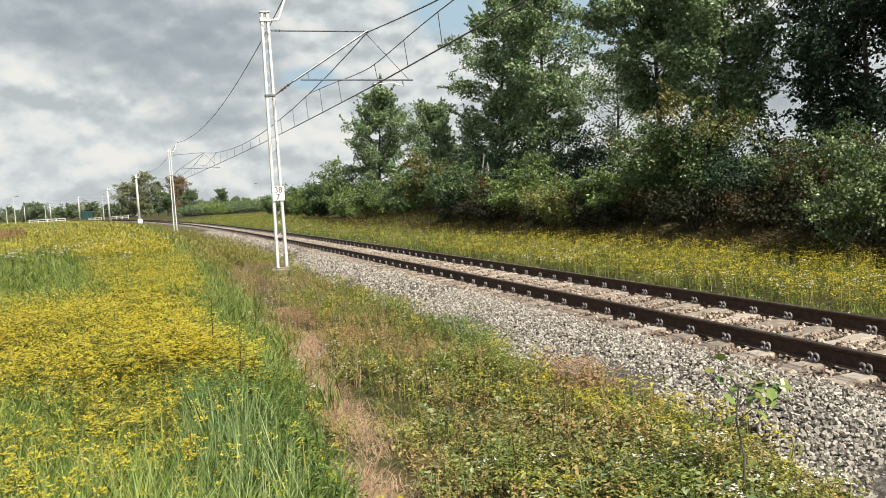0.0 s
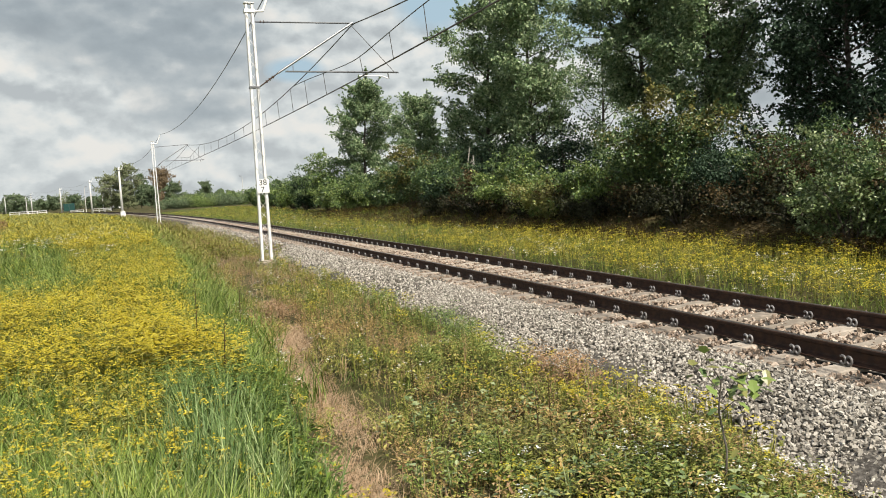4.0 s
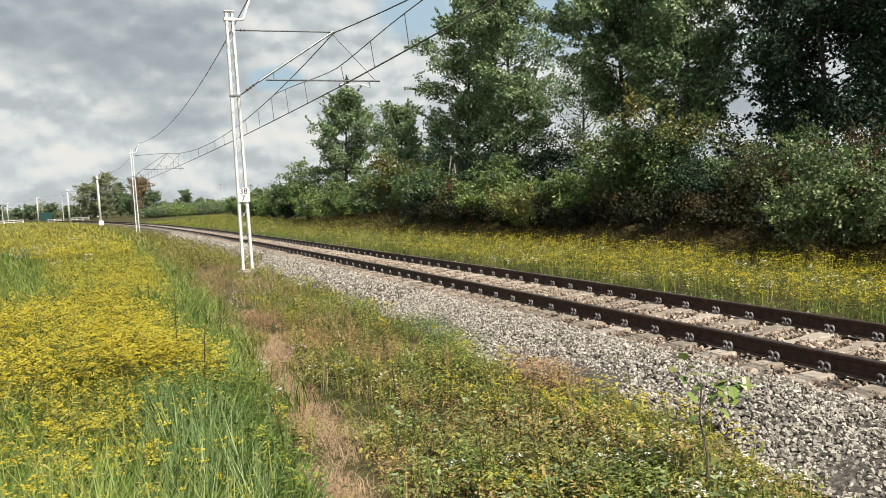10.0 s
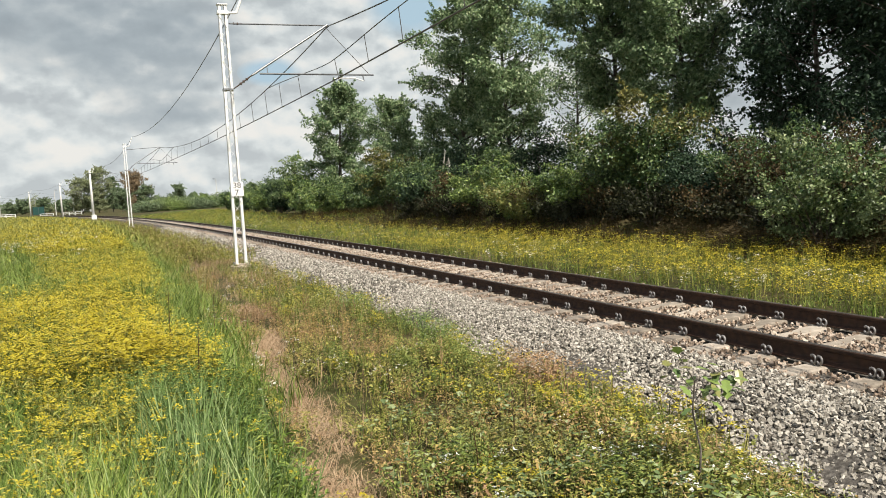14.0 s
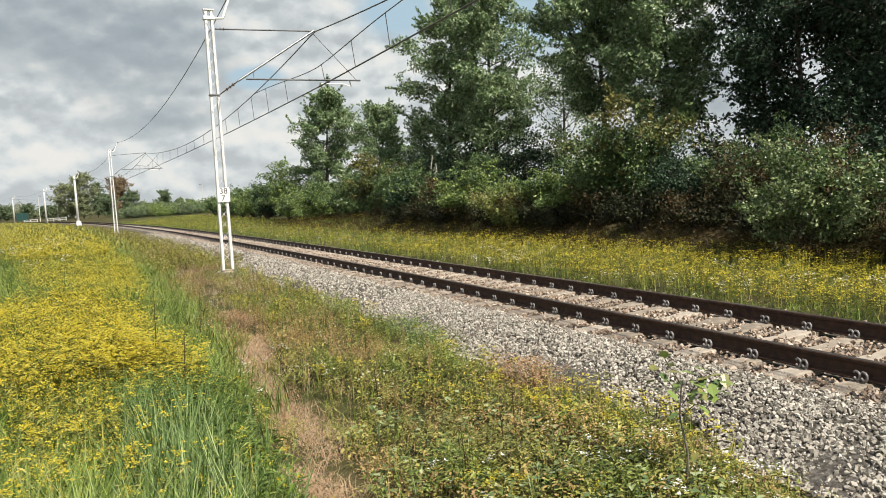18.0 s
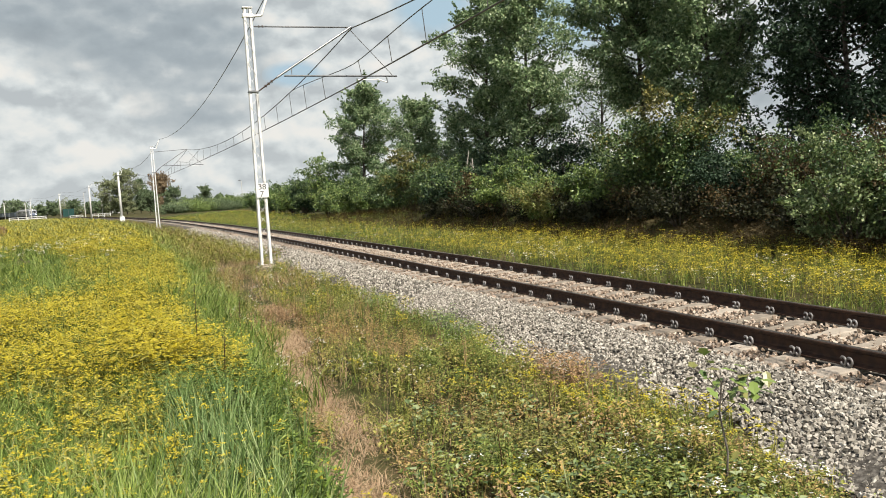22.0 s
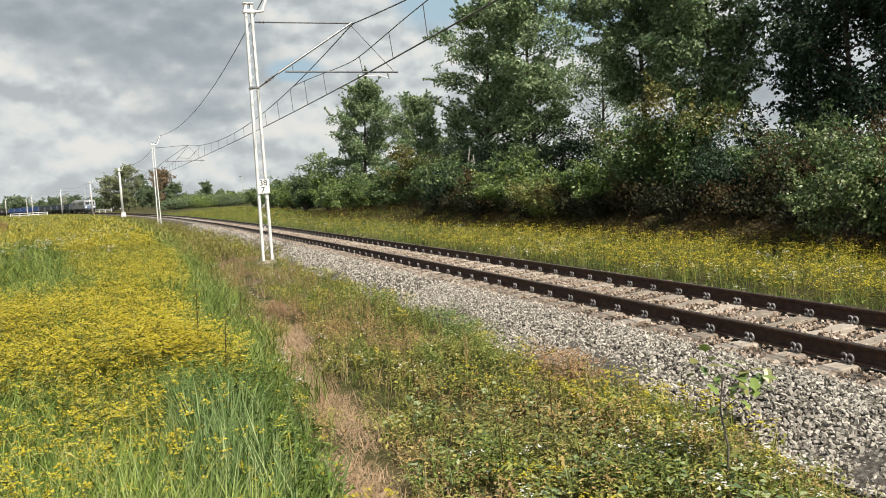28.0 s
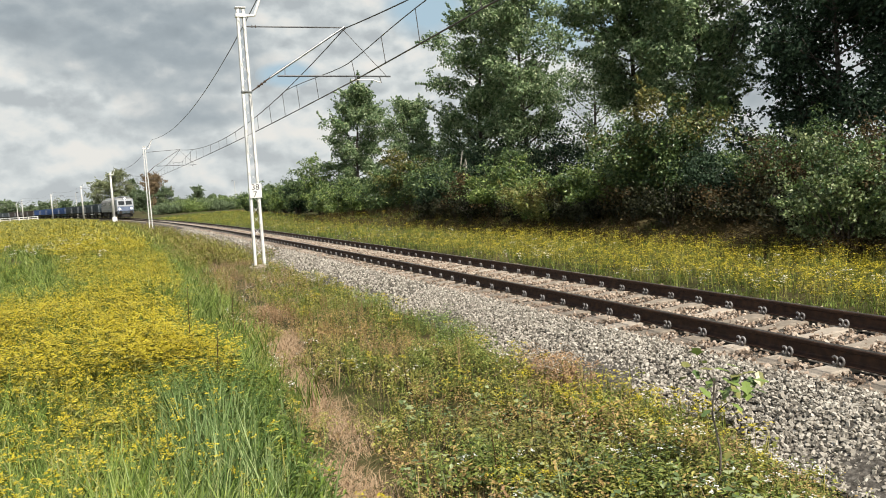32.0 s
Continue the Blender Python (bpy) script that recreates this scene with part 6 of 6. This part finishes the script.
def locomotive():
    """Two coupled boxy sections; the front looks along +y."""
    wheels = []
    th = empty("locomotive", Matrix(), "grey and blue twin-section electric locomotive with lit headlamps", "locomotive")
    for sec, (y0, y1) in enumerate(((0.3, -15.0), (-15.6, -30.9))):
        L, c = y0 - y1, (y0 + y1) / 2
        part("underframe", box(2.7, L, 0.35, (0, c, 1.22), 0.04), M["chassis"], th)
        body = part("body", box(2.95, L - (1.5 if sec == 0 else 0.3), 2.0, (0, c - (0.6 if sec == 0 else 0), 2.25), 0.06), M["loco_grey"], th)
        part("waist_stripe", box(2.98, L - 1.8, 0.16, (0, c - 0.6, 1.75), 0.005), M["loco_pale"], body)
        part("roof", box(2.8, L - 0.9, 0.45, (0, c - 0.2, 3.42), 0.16, taper=0.86), M["loco_grey"], th)
        for yy in (c - 4.6, c - 2.2, c + 0.2, c + 2.6):
            for side in (-1, 1):
                part("engine_room_window", box(0.03, 1.3, 0.62, (side * 1.482, yy, 2.7), 0.01), M["glass"], body)
        for side in (-1, 1):
            part("cab_side_window", box(0.03, 0.8, 0.8, (side * 1.482, y0 - 2.1 if sec == 0 else y1 + 1.6, 2.7), 0.01), M["glass"], body)
            part("cab_door", box(0.035, 0.7, 2.0, (side * 1.482, y0 - 3.2 if sec == 0 else y1 + 2.7, 2.2), 0.01), M["loco_pale"], body)
        for dy in (-4.3, 4.3):
            bogie(th, c + dy, 3.05, 0.625, wheels)
        part("battery_box", box(2.6, 3.2, 0.7, (0, c, 0.75), 0.04), M["chassis"], th)
        for k, yy in enumerate((c - 3.5, c, c + 3.2)):
            part("roof_box", box(1.5, 1.6, 0.35, (0, yy, 3.75), 0.05), M["loco_pale"], th)
        pan = part("pantograph_base", box(1.4, 1.8, 0.12, (0, c + 5.0 - 10 * sec, 3.7), 0.02), M["tube_dark"], th)
        if sec == 1:
            for x in (-0.5, 0.5):
                part("lower_arm", rod((x, c - 5.6, 3.75), (x * 0.8, c - 3.9, 4.5), 0.04, 6), M["tube_dark"], pan)
                part("upper_arm", rod((x * 0.8, c - 3.9, 4.5), (x, c - 5.0, 5.28), 0.035, 6), M["tube_dark"], pan)
            part("collector", box(1.7, 0.3, 0.06, (0, c - 5.0, 5.30), 0.01), M["tube_dark"], pan)
        else:
            for x in (-0.5, 0.5):
                part("lower_arm", rod((x, c + 4.2, 3.77), (x * 0.8, c + 5.8, 3.9), 0.04, 6), M["tube_dark"], pan)
    # the raked cab front
    bm = bmesh.new()
    pts = [(-1.47, -0.9, 1.35), (1.47, -0.9, 1.35), (1.47, -0.9, 3.38), (-1.47, -0.9, 3.38), (-1.35, 0.3, 1.35), (1.35, 0.3, 1.35), (1.32, 0.28, 2.2), (-1.32, 0.28, 2.2), (-1.22, -0.12, 3.25), (1.22, -0.12, 3.25)]
    vs = [bm.verts.new(p) for p in pts]
    for f in ((0, 1, 5, 4), (4, 5, 6, 7), (7, 6, 9, 8), (8, 9, 2, 3), (0, 4, 7, 8, 3), (1, 2, 9, 6, 5), (0, 3, 2, 1)):
        bm.faces.new([vs[i] for i in f])
    front = part("cab_front", bm, M["loco_pale"], th, "pale grey cab front")
    part("front_band", box(2.5, 0.05, 0.75, (0, 0.31, 1.72), 0.01), M["loco_blue"], front, "blue band")
    for side in (-1, 1):
        turn = Matrix.Rotation(radians(20), 4, "X")
        part("windscreen", box(0.98, 0.05, 0.72, (side * 0.6, 0.12, 2.72), 0.02, turn=turn), M["glass"], front)
        part("headlamp", rod((side * 0.95, 0.27, 1.72), (side * 0.95, 0.42, 1.72), 0.17, 14), M["lamp"], front, "lit round headlamp")
        bu = part("buffer", rod((side * 0.87, 0.2, 1.05), (side * 0.87, 0.75, 1.05), 0.12, 10, rod((side * 0.87, 0.72, 1.05), (side * 0.87, 0.8, 1.05), 0.26, 14)), M["chassis"], th)
        part("step", box(0.4, 0.3, 0.06, (side * 1.2, 0.1, 0.7), 0.01), M["chassis"], th)
    part("top_lamp", rod((0, -0.2, 3.48), (0, -0.02, 3.48), 0.15, 12), M["lamp"], front, "lit round headlamp")
    part("lamp_housing", box(0.5, 0.5, 0.42, (0, -0.42, 3.46), 0.06), M["loco_pale"], front)
    part("buffer_beam", box(2.7, 0.12, 0.4, (0, 0.28, 1.08), 0.02), M["wagon_dark"], th)
    part("snow_plough", box(2.3, 0.1, 0.45, (0, 0.35, 0.48), 0.02), M["chassis"], th)
    part("coupling_hook", box(0.12, 0.35, 0.16, (0, 0.5, 1.05), 0.02), M["chassis"], th)
    return th, wheels


def wagon(mat, label):
    """An open box wagon of ribbed steel, 14 m over buffers; length along y."""
    wheels = []
    th = empty("open_wagon", Matrix(), label, "freight wagon", "open freight wagons")
    part("underframe", box(2.6, 12.9, 0.28, (0, 0, 1.12), 0.03), M["chassis"], th)
    part("floor", box(2.7, 12.8, 0.08, (0, 0, 1.28)), M["chassis"], th)
    for side in (-1, 1):
        wall = part("side_wall", box(0.05, 12.8, 1.7, (side * 1.40, 0, 2.15), 0.005), M[mat], th)
        part("top_rail", box(0.12, 12.9, 0.12, (side * 1.40, 0, 3.02), 0.01), M[mat], wall)
        for k in range(9):
            part("rib", box(0.12, 0.14, 1.7, (side * 1.46, -6.2 + k * 1.55, 2.15), 0.02), M[mat], wall)
        part("end_wall", box(2.75, 0.05, 1.7, (0, side * 6.38, 2.15), 0.005), M[mat], th)
        part("ladder", box(0.06, 0.4, 1.5, (1.5, side * 6.1, 2.0), 0.01), M["loco_pale"], th)
        part("marking", box(0.02, 0.9, 0.4, (-1.44, side * 2.3, 2.0), 0.002), M["loco_pale"], th, "pale unreadable marking")
        bogie(th, side * 4.5, 1.8, 0.46, wheels)
        for x in (-0.87, 0.87):
            part("buffer", rod((x, side * 6.4, 1.05), (x, side * 7.0, 1.05), 0.10, 8, rod((x, side * 6.95, 1.05), (x, side * 7.02, 1.05), 0.23, 10)), M["chassis"], th)
    part("coal_load", box(2.6, 12.6, 0.5, (0, 0, 2.6), 0.1), M["black"], th, "dark load of coal")
    return th, wheels


SPEED, NOSE_AT_END = 20.17, 138.9
TRAIN = []          # thing, its centre's distance behind the nose
WHEELS = []


def build_train():
    loco, wheels = locomotive()
    TRAIN.append((loco, 0.7))
    WHEELS.extend(wheels)
    firsts = {}
    order = ["wagon_dark"] * 5 + ["wagon_blue"] * 5 + ["wagon_brown"] * 4 + ["wagon_dark"] * 4 + ["wagon_blue"] * 3
    names = {"wagon_dark": "dark grey-green ribbed steel open wagon behind the locomotive", "wagon_blue": "blue ribbed steel open freight wagon", "wagon_brown": "brownish ribbed steel open freight wagon"}
    at = 31.6 + 7.1
    for mat in order:
        if mat in firsts:
            th = copy_thing(firsts[mat], Matrix())
        else:
            th, _ = wagon(mat, names[mat])
            firsts[mat] = th
        TRAIN.append((th, at))
        at += 14.05


def motions():
    """The train comes round the bend toward the camera."""
    for th, behind in TRAIN:
        rows = []
        for k in range(17):
            t = 2.0 * k
            s = NOSE_AT_END + SPEED * (32 - t) + behind
            rows.append((t, track_pose(s, MID, 0.13, 180)))
        walk(th, rows)
    step = 1 / 30
    for ws, y, r in WHEELS:
        walk(ws, [(k * step, pose(0, y, r, -math.degrees(SPEED * k * step / r), 0, 0)) for k in range(0, 961)])


build_ground()
build_bed()
build_track()
build_overhead()
build_woods()
build_distance()
build_crossing()
build_train()
build_sapling()
build_stalks()
build_verge()
build_brown_patch()
build_ditch()
build_field()
build_stones()
motions()
